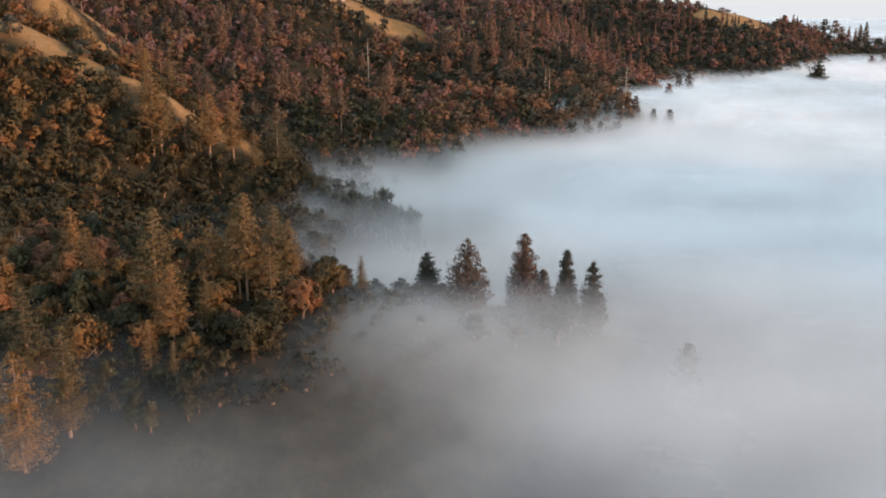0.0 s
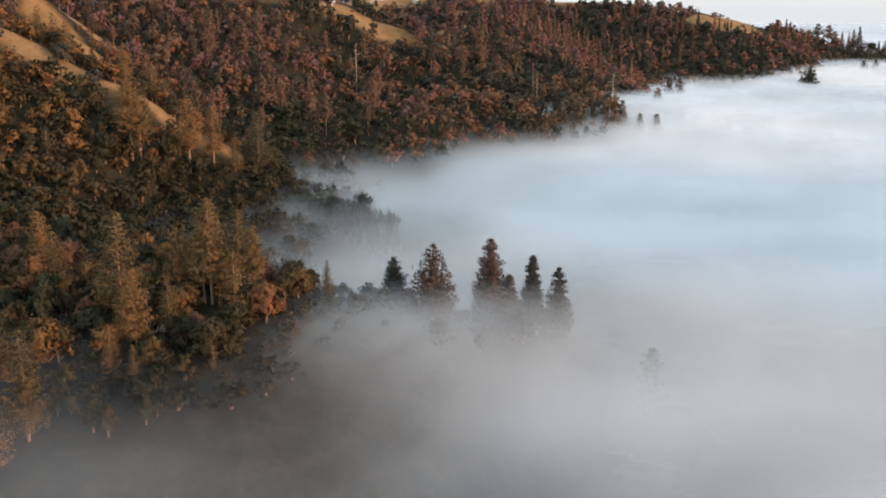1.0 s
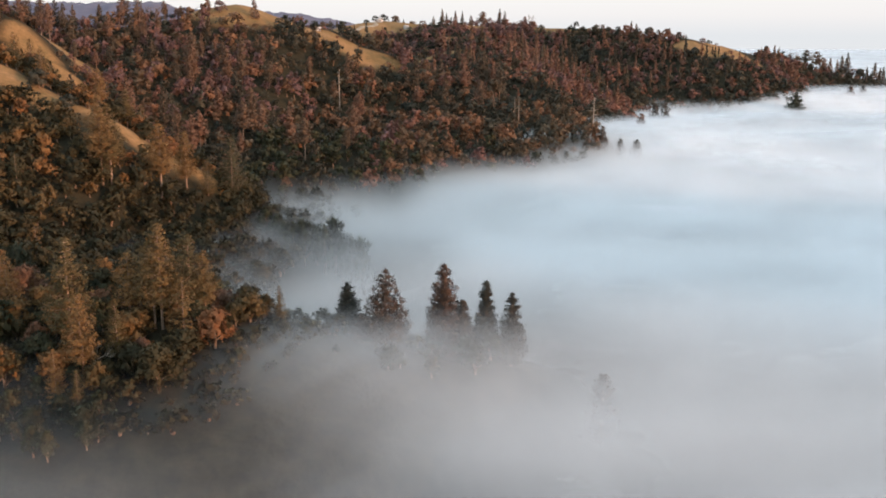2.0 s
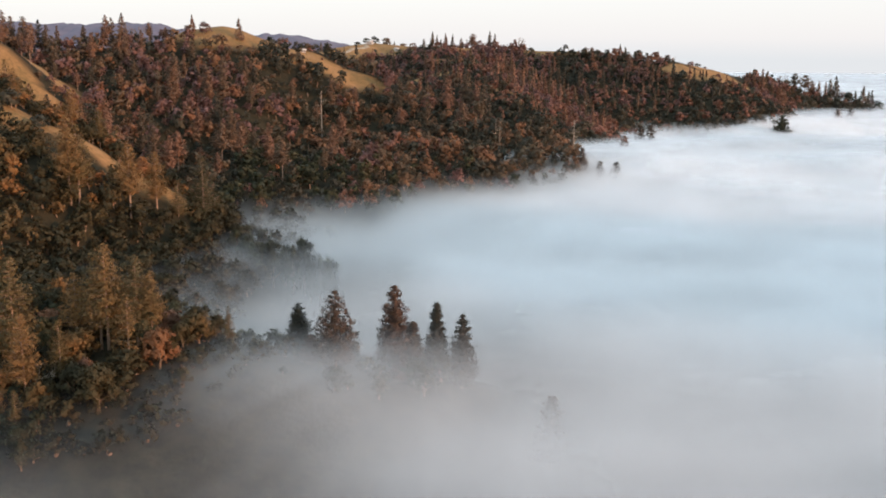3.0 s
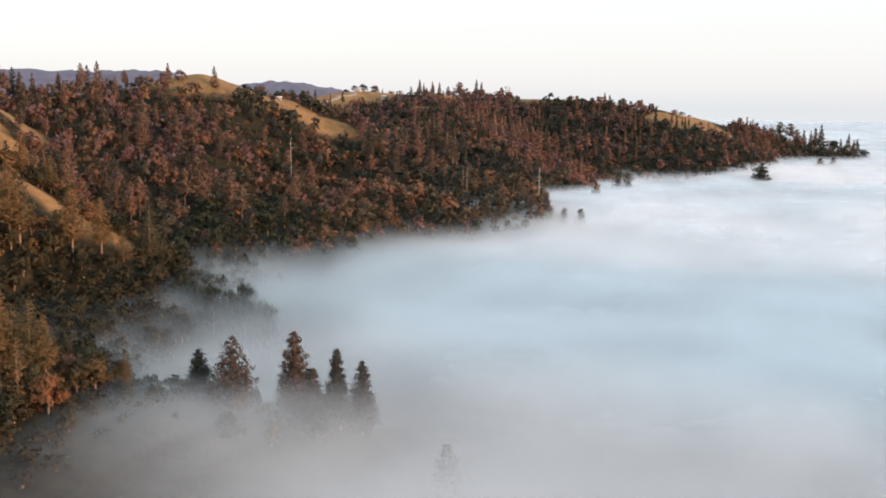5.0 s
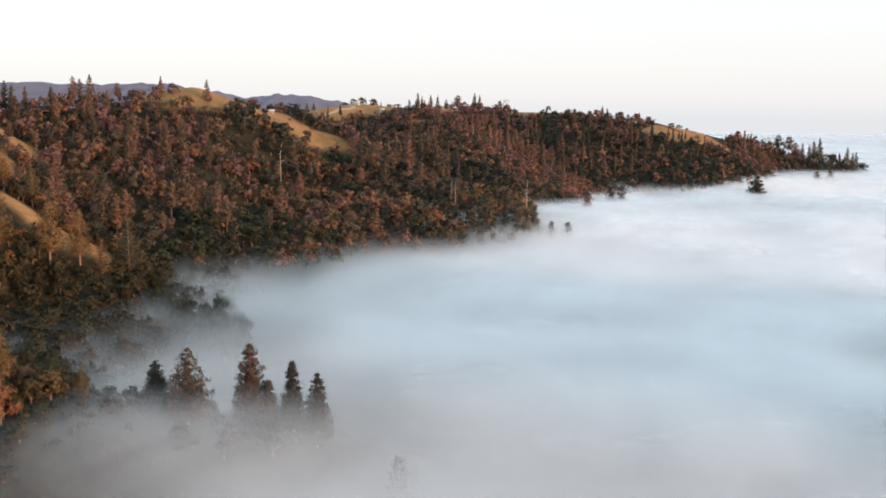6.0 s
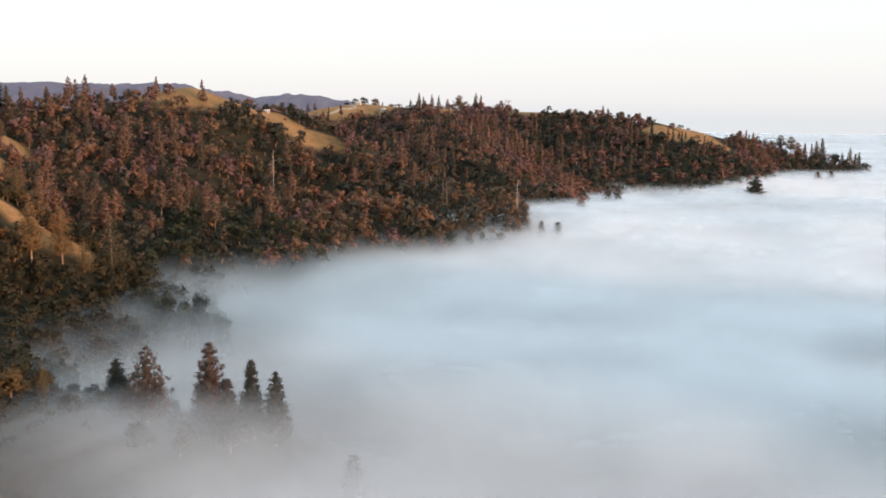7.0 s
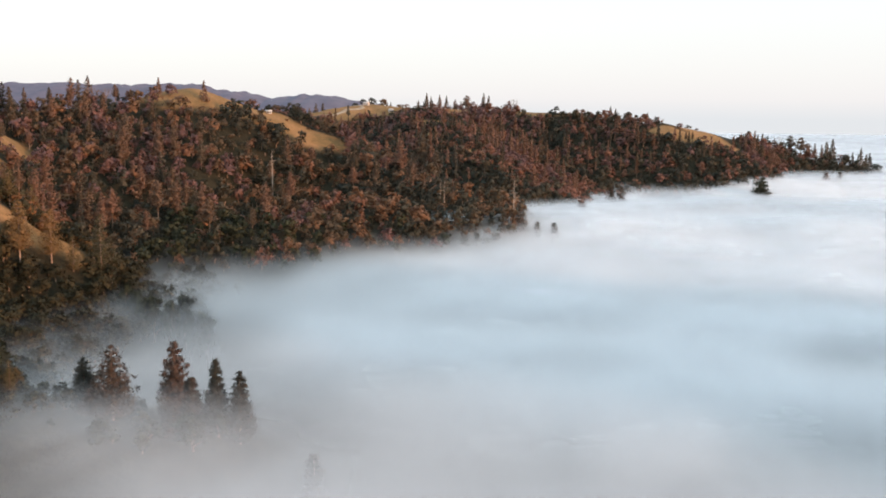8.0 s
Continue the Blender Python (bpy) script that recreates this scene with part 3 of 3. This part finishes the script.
# firs that stand out: x, y, height of the top, kind
for x, y, top, k in [(-42, 211, 28, 2), (-44, 212, 25, 3), (-35.7, 213, 25, 2), (-32.5, 213.5, 21, 3), (-61, 205, 26, 2), (-55, 195, 16, 2), (-37, 188, 2, 4), (-52, 183, 3, 0), (-49, 200, 13, 0), (-75, 162, 8, 1), (-70, 172, 10, 0), (-83, 186, 14, 2), (-16.5, 222, 10.5, 4), (-58, 187, 6, 4),
                     (-102.8, 350.4, 47.5, 3), (-100.2, 352.5, 44, 3), (-106, 356, 42, 1), (-85.4, 365.3, 36.8, 3), (-79.6, 380.3, 32, 2), (-64, 393.3, 28.5, 1), (-94, 362, 22.5, 4), (-72, 384, 20, 1), (-118, 362, 36, 2)]:
    z = float(ground_height(x, y)) - 0.5
    s = (top - z) / 24
    put(tall_firs[k], Matrix.LocRotScale((x, y, z), Euler((0, 0, x)), (s * 0.92, s * 0.92, s)))

# firs on the sunken end of the spur, bare below: x, y, height of the top, kind
spur_firs = [tree_thing("fir_tree", *pine_parts(230 + k, levels, 10, 6, 12, 0.21, 16, *shape, 0.20, 0.14, 0.26), spur_needles, "dark fir with reddish needles rising out of the fog", "firs at the end of the spur")
             for k, (levels, *shape) in enumerate([(20, 6.9, 0.10, 0.70), (22, 5.3, 0.08, 0.72), (22, 3.5, 0.08, 0.70), (20, 3.9, 0.08, 0.62)])]
spare |= {id(o) for o in spur_firs}
for x, y, top, k in [(9.3, 223, 13.9, 0), (23.7, 228, 14.2, 1), (34.2, 228, 10.2, 2), (40.7, 227, 6.9, 3), (-0.5, 229, 9.2, 3), (28.3, 227, 5.5, 2), (3.2, 224, 3.0, 2), (25.5, 221, -0.5, 2)]:
    z = float(ground_height(x, y)) - 0.5
    put(spur_firs[k], Matrix.LocRotScale((x, y, z), Euler((0, 0, x)), (1, 1, (top - z) / 16)))

rng = np.random.default_rng(7)
SLOPES = (-260, 110, 95, 440)


def scatter(x0, x1, y0, y1, gap):
    xs, ys = np.meshgrid(np.arange(x0, x1, gap), np.arange(y0, y1, gap))
    xs = (xs + rng.uniform(-0.45, 0.45, xs.shape) * gap).ravel()
    ys = (ys + rng.uniform(-0.45, 0.45, ys.shape) * gap).ravel()
    return xs, ys, ground_height(xs, ys)


def in_sight(x, y):
    """The wedge of land that the flight looks over."""
    return (x > -0.485 * y - 6) & (x < 0.52 * y + 110)


def over_meadow(x, y, z, height):
    """Where a tree of that height would stand up in front of the bare crest of the meadow spur."""
    cy = 392.0
    cx = 30 + (x - 30) * cy / y
    line = RIDGES["meadow spur"][0]
    crest = np.interp(cx, [p[0] for p in line], [p[2] for p in line]) - 2.5
    return (y > 300) & (y < 392) & (cx > -200) & (cx < -68) & (z + height > 70 + (crest - 70) * y / cy)


xs, ys, zs = scatter(*SLOPES, 5.8)
keep = in_sight(xs, ys) & (grassiness(xs, ys) < 0.3) & ~over_meadow(xs, ys, zs, 10.0) & (zs + 9 > fog_top(xs, ys) - 8) & ((ys > 205) | (zs > fog_top(xs, ys) - 11) & (ys > 150)) & ((xs < -18 - 0.55 * np.clip(222 - ys, 0, 80)) & (ys <= 240) | (ys > 240) & (xs < -34) | (ys > 335))
near_oaks, rest, low = 0, [], []
for x, y, z, u, v in zip(xs[keep], ys[keep], zs[keep], rng.uniform(size=keep.sum()), rng.uniform(size=keep.sum())):
    if v < 0.05 and z > fog_top(x, y) - 2 and not over_meadow(x, y, z, 17.0):
        put(firs[int(u * 4.99)], place(x, y, 0.5 + 0.35 * u, 6.28 * u, 0.5, 1.0))
    elif y < 262 and near_oaks < 250:
        near_oaks += 1
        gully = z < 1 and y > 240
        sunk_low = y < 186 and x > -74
        # laurels fill gully and low fog; their dark leaves also stand for shade
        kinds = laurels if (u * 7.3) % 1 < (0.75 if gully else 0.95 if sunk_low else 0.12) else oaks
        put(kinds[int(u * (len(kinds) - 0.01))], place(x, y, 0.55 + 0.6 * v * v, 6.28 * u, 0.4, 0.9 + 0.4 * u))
    else:
        rest.append((x, y, z))


# low oaks and laurels along the sunken end of the spur, their tops in the fog; dark leaves replace fog shade
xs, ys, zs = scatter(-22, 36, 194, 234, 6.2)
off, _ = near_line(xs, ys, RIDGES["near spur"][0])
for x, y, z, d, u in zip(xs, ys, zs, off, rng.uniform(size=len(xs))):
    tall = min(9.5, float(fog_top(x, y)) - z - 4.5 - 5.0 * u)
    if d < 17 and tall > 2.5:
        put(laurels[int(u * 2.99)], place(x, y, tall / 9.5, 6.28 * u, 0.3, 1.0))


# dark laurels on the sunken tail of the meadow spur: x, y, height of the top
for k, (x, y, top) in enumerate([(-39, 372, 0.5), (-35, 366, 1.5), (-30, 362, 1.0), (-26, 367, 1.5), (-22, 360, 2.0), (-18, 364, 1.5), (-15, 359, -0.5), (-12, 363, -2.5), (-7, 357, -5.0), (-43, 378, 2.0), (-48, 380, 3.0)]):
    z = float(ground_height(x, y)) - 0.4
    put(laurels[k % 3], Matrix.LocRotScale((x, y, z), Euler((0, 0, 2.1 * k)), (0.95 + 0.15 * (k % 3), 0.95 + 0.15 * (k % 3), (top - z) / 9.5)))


# ---- woods further off, countless ----
def woods(name, spots, templates, mats, label, scale, tints, sink=0.4):
    """All trees of one kind on a hill: templates of wood and leaves, turned, scaled and set down."""
    vs, fs, ti, nm, n = [], ([], []), [], [], 0
    for (x, y, z), t in zip(spots, tints):
        (wv, wf), (lv, lf, ln) = templates[int(rng.integers(len(templates)))]
        s, a, tall = scale[0] + (scale[1] - scale[0]) * rng.uniform() ** 1.6, rng.uniform(0, 6.28), rng.uniform(0.8, 1.2)
        c, q = math.cos(a) * s, math.sin(a) * s
        wn = wv * (1, 1, 0) + (1e-3, 0, 0)
        for v, f, slot, g in ((wv, wf, 1, wn), (lv, lf, 0, ln)):
            g = np.stack([g[:, 0] * c - g[:, 1] * q, g[:, 0] * q + g[:, 1] * c, g[:, 2] * s], 1)
            nm.append(g / np.linalg.norm(g, axis=1, keepdims=True))
            vs.append(np.stack([x + v[:, 0] * c - v[:, 1] * q, y + v[:, 0] * q + v[:, 1] * c, z - sink + v[:, 2] * s * tall], 1))
            fs[slot].append(f + n)
            ti.append(np.full(len(v), t))
            n += len(v)
    leaf, wood = np.concatenate(fs[0]), np.concatenate(fs[1])
    me = mesh_from(name, np.concatenate(vs), [leaf, wood], mats, True, np.repeat([0, 1], [len(leaf), len(wood)]), ("tint", np.concatenate(ti)), np.concatenate(nm))
    return tagged(new(name, me), label, "woods", kind="stuff")


shrub = [oak_parts(380 + k, 240, 0.30, 3.2, 2.4, 7, 0) for k in range(4)]
xs, ys, zs = scatter(-110, 75, 118, 246, 4.2)
keep = in_sight(xs, ys) & (zs < fog_top(xs, ys)) & (zs > fog_top(xs, ys) - 8) & ((xs < -8) | (ys > 160) & (xs < 40))
spots = np.stack([xs, ys, zs], 1)[keep]
# shrub tints stay in the dark range, for the missing shade of the fog
woods("shrubs", spots, shrub, [oak_gold_leaf, bark], "low dark shrubs under the fog on the near slope", (0.6, 1.7), rng.uniform(0.05, 0.35, len(spots)))
oak_mid = [oak_parts(300 + k, 350, 0.66, 9.5 + 2.6 * (k % 2), 5.4 - 1.0 * (k % 2), 9, 0) for k in range(6)]
oak_far = [oak_parts(320 + k, 160, 0.88, 8 + 2 * (k % 2), 4.6, 7, 0) for k in range(6)]
fir_mid = [pine_parts(340 + k, 19, 6, 3, 7, 0.52, 28, 4.2 + 0.4 * k, 0.14 + 0.11 * k, 0.55, 0.38, 0.08, 0.4) for k in range(4)]
fir_far = [fir_parts(360 + k, 18, 5, 5, 0.85, 22, 3.4, 0.15 + 0.1 * k, 0.75, 0.4) for k in range(4)]
knoll_firs = [tree_thing("fir_tree", *p, fir_leaf, "slender fir standing above the oaks on the knoll", "firs on the knoll") for p in fir_mid]
knoll_oaks = [tree_thing("oak_tree", *p, oak_leaf, "rusty olive oak at the wooded foot of the knoll", "oaks at the foot of the knoll") for p in oak_mid[:3]]
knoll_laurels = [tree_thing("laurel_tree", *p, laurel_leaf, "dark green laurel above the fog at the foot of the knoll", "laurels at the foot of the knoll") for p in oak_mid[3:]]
spare |= {id(o) for o in knoll_firs + knoll_oaks + knoll_laurels}
oak_fine = [oak_parts(370 + k, 460, 0.54, 9.0 + 2.2 * (k % 2), 5.0 - 0.8 * (k % 2), 10, 0) for k in range(4)]
rest = np.array(rest)
# tints darken towards the fog top, in place of the shade down there
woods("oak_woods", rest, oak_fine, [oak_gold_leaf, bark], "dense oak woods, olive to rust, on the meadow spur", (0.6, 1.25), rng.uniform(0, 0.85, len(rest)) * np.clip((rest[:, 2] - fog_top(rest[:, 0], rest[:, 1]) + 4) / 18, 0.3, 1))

for tag, box, gap, oak_t, fir_t, words in [("knoll", (-330, 190, 445, 745), 7.6, oak_mid, fir_mid, "the knoll"), ("crest", (-140, 560, 690, 1150), 6.9, oak_far, fir_far, "the far crest")]:
    xs, ys, zs = scatter(*box, gap)
    keep = in_sight(xs, ys) & (grassiness(xs, ys) < 0.3) & (zs > fog_top(xs, ys) - (9 if tag == "knoll" else 8))
    if tag == "crest":
        keep &= (ys > 745) | (xs > 190)
        crest_y = np.interp(xs, [p[0] for p in RIDGES["back crest"][0]], [p[1] for p in RIDGES["back crest"][0]])
        keep &= ys < crest_y + np.where((xs > 284) & (xs < 378), -34, 10)
    else:
        keep &= (ys < np.interp(xs, [p[0] for p in RIDGES["knoll ridge"][0]], [p[1] for p in RIDGES["knoll ridge"][0]]) + 9) | (xs > 95)
    spots = np.stack([xs, ys, zs], 1)[keep]
    tall = rng.uniform(size=len(spots)) < (0.15 if tag == "knoll" else 0.15) * (1 + 0.9 * value_noise(spots[:, 0], spots[:, 1], 50, 33)) * ((spots[:, 1] < 676) | (spots[:, 1] > 745))
    patch = np.clip(0.5 + 0.45 * value_noise(spots[:, 0], spots[:, 1], 60, 31) + rng.normal(0, 0.34, len(spots)), 0, 1)
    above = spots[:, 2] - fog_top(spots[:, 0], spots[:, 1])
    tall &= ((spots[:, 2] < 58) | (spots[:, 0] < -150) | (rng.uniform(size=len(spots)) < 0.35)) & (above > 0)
    # shade along the shore put into the tints: darker close to the fog
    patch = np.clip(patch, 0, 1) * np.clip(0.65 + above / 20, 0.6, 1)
    if tag == "crest":
        tall &= spots[:, 1] < np.interp(spots[:, 0], [p[0] for p in RIDGES["back crest"][0]], [p[1] for p in RIDGES["back crest"][0]]) - 28
        # most crest trees move to the mauve tints, which paints in distance haze
        patch = np.where(patch > 0.36, 0.62 + 0.38 * patch, patch)
    if tag == "knoll":
        for (x, y, z), k in zip(spots[tall], rng.uniform(size=tall.sum())):
            s = (0.5 + 0.55 * (k * 5.3 % 1) ** 1.3) * (0.62 if z > 46 and x > -145 else 0.74 if z > 46 else 0.95)
            put(knoll_firs[int(k * 3.99)], Matrix.LocRotScale((x, y, z - 0.4), Euler((0, 0, 9 * k)), (s, s, s * (0.85 + 0.35 * (k * 3.7 % 1)))))
        foot = ~tall & (spots[:, 1] < 590) & (spots[:, 0] > -75)
        foot &= np.cumsum(foot) <= 170
        for (x, y, z), k, p in zip(spots[foot], rng.uniform(size=foot.sum()), patch[foot]):
            s = 0.55 + 0.75 * (k * 5.3 % 1) ** 1.6
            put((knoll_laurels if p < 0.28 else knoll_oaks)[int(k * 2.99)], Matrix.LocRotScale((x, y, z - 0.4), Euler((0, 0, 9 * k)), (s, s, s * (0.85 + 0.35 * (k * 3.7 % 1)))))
        spots, tall, patch = spots[~tall & ~foot], np.zeros(int((~tall & ~foot).sum()), bool), patch[~tall & ~foot]
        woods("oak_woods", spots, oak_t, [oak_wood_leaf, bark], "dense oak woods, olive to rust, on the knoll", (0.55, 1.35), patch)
        continue
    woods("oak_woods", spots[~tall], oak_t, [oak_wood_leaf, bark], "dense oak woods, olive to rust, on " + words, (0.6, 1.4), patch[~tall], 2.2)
    woods("fir_woods", spots[tall], fir_t, [fir_wood_leaf, bark], "slender firs standing above the oaks on " + words, (0.5, 1.0), patch[tall])


# ---- single trees that stand out on the crests and in the fog ----
def stand(ob, own_height, x, y, height, wide=1.0, lean=0.0, sink=0.3):
    """Sets a tree of its own height down on the ground at another height."""
    s = height / own_height
    z = float(ground_height(x, y)) - sink
    return put(ob, Matrix.LocRotScale((x, y, z), Euler((0, lean, x + y)), (s * wide, s * wide, s)))


sky_label = "dark fir standing on the skyline of the far crest"
sky_firs = [tree_thing("fir_tree", *fir_parts(400 + k, 26, 8, 7, 0.55, 20, wide * 1.35, low, power + 0.1, 0.22), fir_leaf, sky_label, "firs along the far crest")
            for k, (wide, low, power) in enumerate([(3.4, 0.08, 0.75), (4.4, 0.05, 0.7), (3.8, 0.2, 0.8)])]
sky_pine = tree_thing("pine_tree", *pine_parts(410, 8, 6, 4, 8, 0.6, 20, 6.0, 0.42, 0.38, 0.35, 0.1, 0.5), fir_leaf, "flat-topped dark pine on the far crest", "pines along the far crest")
sky_oak = tree_thing("oak_tree", *oak_parts(420, 700, 0.6, 10, 5.2, 11, 3), oak_leaf, "round dark oak on the far crest", "oaks along the far crest")
bare_oak = tree_thing("bare_oak", bare_oak_parts(430), None, None, "leafless oak with spreading grey limbs on the crest", "leafless oaks on the crest", bark)
snag = tree_thing("dead_tree", snag_parts(440), None, None, "bare bleached dead trunk with broken branch stubs", "dead trees", bare_wood)
pole_snag = tree_thing("dead_tree", snag_parts(441, 22, 3), None, None, "bare pale dead trunk, nearly without branches", "dead trees", bare_wood)
spare |= {id(o) for o in sky_firs + [sky_pine, sky_oak, bare_oak, snag, pole_snag]}

for k, (x, y, h) in enumerate([(93, 1122, 19.6), (99, 1122, 17), (27, 1112, 17), (32, 1112, 13), (17, 1112, 10), (42, 1112, 15), (50, 1114, 15), (60, 1116, 12), (199, 1090, 6), (234, 1066, 14.7), (239.5, 1066, 12),
                               (272, 1050, 11), (279.5, 1045, 7), (413, 1108, 14), (469, 1098, 18.6), (477, 1098, 19), (482, 1098, 23), (488.6, 1098, 26.5), (511, 1096, 16), (520, 1096, 24.5), (526, 1096, 20), (530, 1096, 22.7),
                               (-179, 655, 22), (-222, 630, 15), (-215, 635, 17), (-200, 640, 14), (-189, 645, 14), (-18, 1140, 6), (-108, 692, 15), (-139, 684, 14), (-90, 1085, 9), (-97, 1080, 11), (-104, 1078, 8), (-122, 1070, 9)]):
    stand(sky_firs[(k * 7) % 3], 20, x, y, h, 1.0 if h > 12 else 1.3)
for x, y, h in [(73, 1122, 18), (442.5, 1102, 19), (454, 1100, 21), (461, 1099, 17)]:
    stand(sky_pine, 20, x, y, h)
for x, y, h, w in [(253, 1060, 12, 1), (433.6, 1105, 11, 1), (503, 1096, 13.5, 1), (538, 1096, 15, 1), (-51, 1140, 8, 1.2), (-42, 1150, 11, 1), (-28, 1150, 11, 1.1), (-62, 1146, 6, 1.5), (-8, 1146, 7, 1.5), (-131, 686, 10, 0.9), (-141, 393, 9, 1.1), (-166, 386, 10, 1.0), (-173, 381, 8, 1.1), (-126, 384, 7, 1.2),
                   (-93, 704, 4, 1.5), (-88, 703, 4.5, 1.5), (-83, 704, 4, 1.6), (-78, 702, 5, 1.4), (-72, 699, 4.5, 1.5), (-66, 697, 4, 1.5), (-36, 720, 2.5, 1.4), (-52, 716, 2, 1.5), (318, 1060, 5, 1.6), (304, 1032, 6, 1.4), (330, 1072, 3, 1.6)]:
    stand(sky_oak, 10, x, y, h, w)
for x, y, h in [(128, 1124, 16.5), (287, 1040, 6), (399.4, 1110, 14), (429.6, 1106, 16.7), (-165, 392, 9), (-170, 657, 17)]:
    stand(bare_oak, 12, x, y, h)
pale_oak = tree_thing("bare_oak", bare_oak_parts(431), None, None, "bleached leafless tree with forked white limbs among oaks", "leafless oaks on the near slope", bare_wood)
spare.add(id(pale_oak))
for x, y, h in [(-108, 243, 10), (-76, 193, 9), (-52, 198, 8)]:
    stand(pale_oak, 12, x, y, h)
for x, y, top in [(117.7, 585, 33.8), (-41.6, 620.6, 48.8)]:
    stand(snag, 22, x, y, top - float(ground_height(x, y)), 0.95)
for x, y, top in [(105.5, 580, 19), (71, 607, 33), (73.5, 606, 31), (145, 745, 22)]:
    stand(pole_snag, 22, x, y, top - float(ground_height(x, y)), 0.8)

fog_fir = tree_thing("fir_tree", *pine_parts(450, 16, 7, 3, 7, 0.5, 20, 5.0, 0.05, 0.7, 0.3, 0.1, 0.45), spur_needles, "dark fir rising out of the fog", "firs in the fog")
spare.add(id(fog_fir))
for x, y, top, h in [(121.4, 571.7, 17, 16), (132, 570, 9.5, 15), (142, 570, 9, 19), (169.6, 690, 15, 24), (213, 800, 15.5, 26), (205, 803, 14, 24), (346, 925, 14, 24), (436, 960, 21, 30), (455, 975, 21, 30), (62, 214, -9, 17)]:
    put(fog_fir, Matrix.LocRotScale((x, y, top - h), Euler((0, 0, x)), (h / 20, h / 20, h / 20)))
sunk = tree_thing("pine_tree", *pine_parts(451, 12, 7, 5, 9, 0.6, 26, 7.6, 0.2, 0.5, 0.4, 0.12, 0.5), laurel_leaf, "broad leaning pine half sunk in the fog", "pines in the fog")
sunk.matrix_basis = Matrix.LocRotScale((347, 872, -6), Euler((0, 0.13, 0.4)), (1.15, 1.15, 1.0))


# ---- houses and the dirt road on the crests ----
def box_mesh(name, x0, y0, z0, x1, y1, z1, mat):
    bm = bmesh.new()
    bmesh.ops.create_cube(bm, size=1, matrix=Matrix.Translation(((x0 + x1) / 2, (y0 + y1) / 2, (z0 + z1) / 2)) @ Matrix.Diagonal((x1 - x0, y1 - y0, z1 - z0, 1)))
    bmesh.ops.bevel(bm, geom=bm.edges[:], offset=0.03, segments=1, affect="EDGES")
    me = bpy.data.meshes.new(name)
    bm.to_mesh(me)
    bm.free()
    me.materials.append(mat)
    return me


def house(x, y, w, d, h, turn, label):
    root = new("house")
    tagged(root, label, "house", "houses on the crests")
    part("wall", box_mesh("house_wall", -w / 2, -d / 2, -1.0, w / 2, d / 2, h, wall_paint), root)
    e, r = 0.4, d * 0.32
    vs = np.array([(sx * (w / 2 + e), sy * (d / 2 + e), h + dz) for dz in (0, 0.18) for sx in (-1, 1) for sy in (-1, 1)] + [(sx * (w / 2 + e), 0, h + r + dz) for dz in (0, 0.18) for sx in (-1, 1)])
    fs = np.array([(4, 6, 11, 10), (5, 10, 11, 7), (0, 8, 9, 2), (1, 3, 9, 8), (0, 2, 6, 4), (1, 5, 7, 3), (0, 4, 10, 8), (1, 8, 10, 5), (2, 9, 11, 6), (3, 7, 11, 9)])
    part("roof", mesh_from("house_roof", vs, fs, roof_mat), root, "pale low-pitched roof")
    gable = mesh_from("house_gable", np.array([(sx * w / 2, sy * d / 2, h) for sx in (-1, 1) for sy in (-1, 1)] + [(sx * w / 2, 0, h + r) for sx in (-1, 1)]), np.array([(0, 1, 4), (2, 5, 3)]), wall_paint)
    part("gable", gable, root)
    for k in range(2):
        a = -w * 0.3 + k * w * 0.42
        part("window", box_mesh("house_window", a, -d / 2 - 0.05, 0.4, a + 0.9, -d / 2 + 0.02, 1.1, glass_mat), root, "dark window")
    part("door", box_mesh("house_door", -0.35, -d / 2 - 0.05, -0.5, 0.35, -d / 2 + 0.02, 1.2, roof_mat), root, "grey door")
    root.matrix_basis = pose(x, y, float(ground_height(x, y)), 0, 0, turn)
    return root


house(-67, 722, 4.0, 3.2, 1.3, 12, "small white house with a pale roof on the grassy knoll")
house(-46, 1130, 6.5, 5.0, 2.4, -15, "white house with a pale roof beside the dirt road")
house(-14, 1104, 5.0, 4.0, 2.4, 20, "small white shed on the far grassy crest")

line = np.array([(-86, 1042), (-74, 1056), (-66, 1072), (-62, 1086), (-52, 1098), (-47, 1108), (-50, 1118), (-58, 1126), (-66, 1140)], float)
s = np.linspace(0, len(line) - 1, 70)
px, py = (np.interp(s, np.arange(len(line)), line[:, k]) for k in (0, 1))
nx, ny = -np.gradient(py), np.gradient(px)
ln = np.hypot(nx, ny)
rows = []
for off, up in ((-2.8, -0.3), (-2.2, 0.28), (0, 0.34), (2.2, 0.28), (2.8, -0.3)):
    x, y = px + off * nx / ln, py + off * ny / ln
    rows.append(np.stack([x, y, ground_height(x, y) + up], 1))
tagged(new("road", mesh_from("road", np.concatenate(rows), grid_faces(70, 5), dirt, True)), "pale dirt track winding up the far crest", "road", kind="structure")
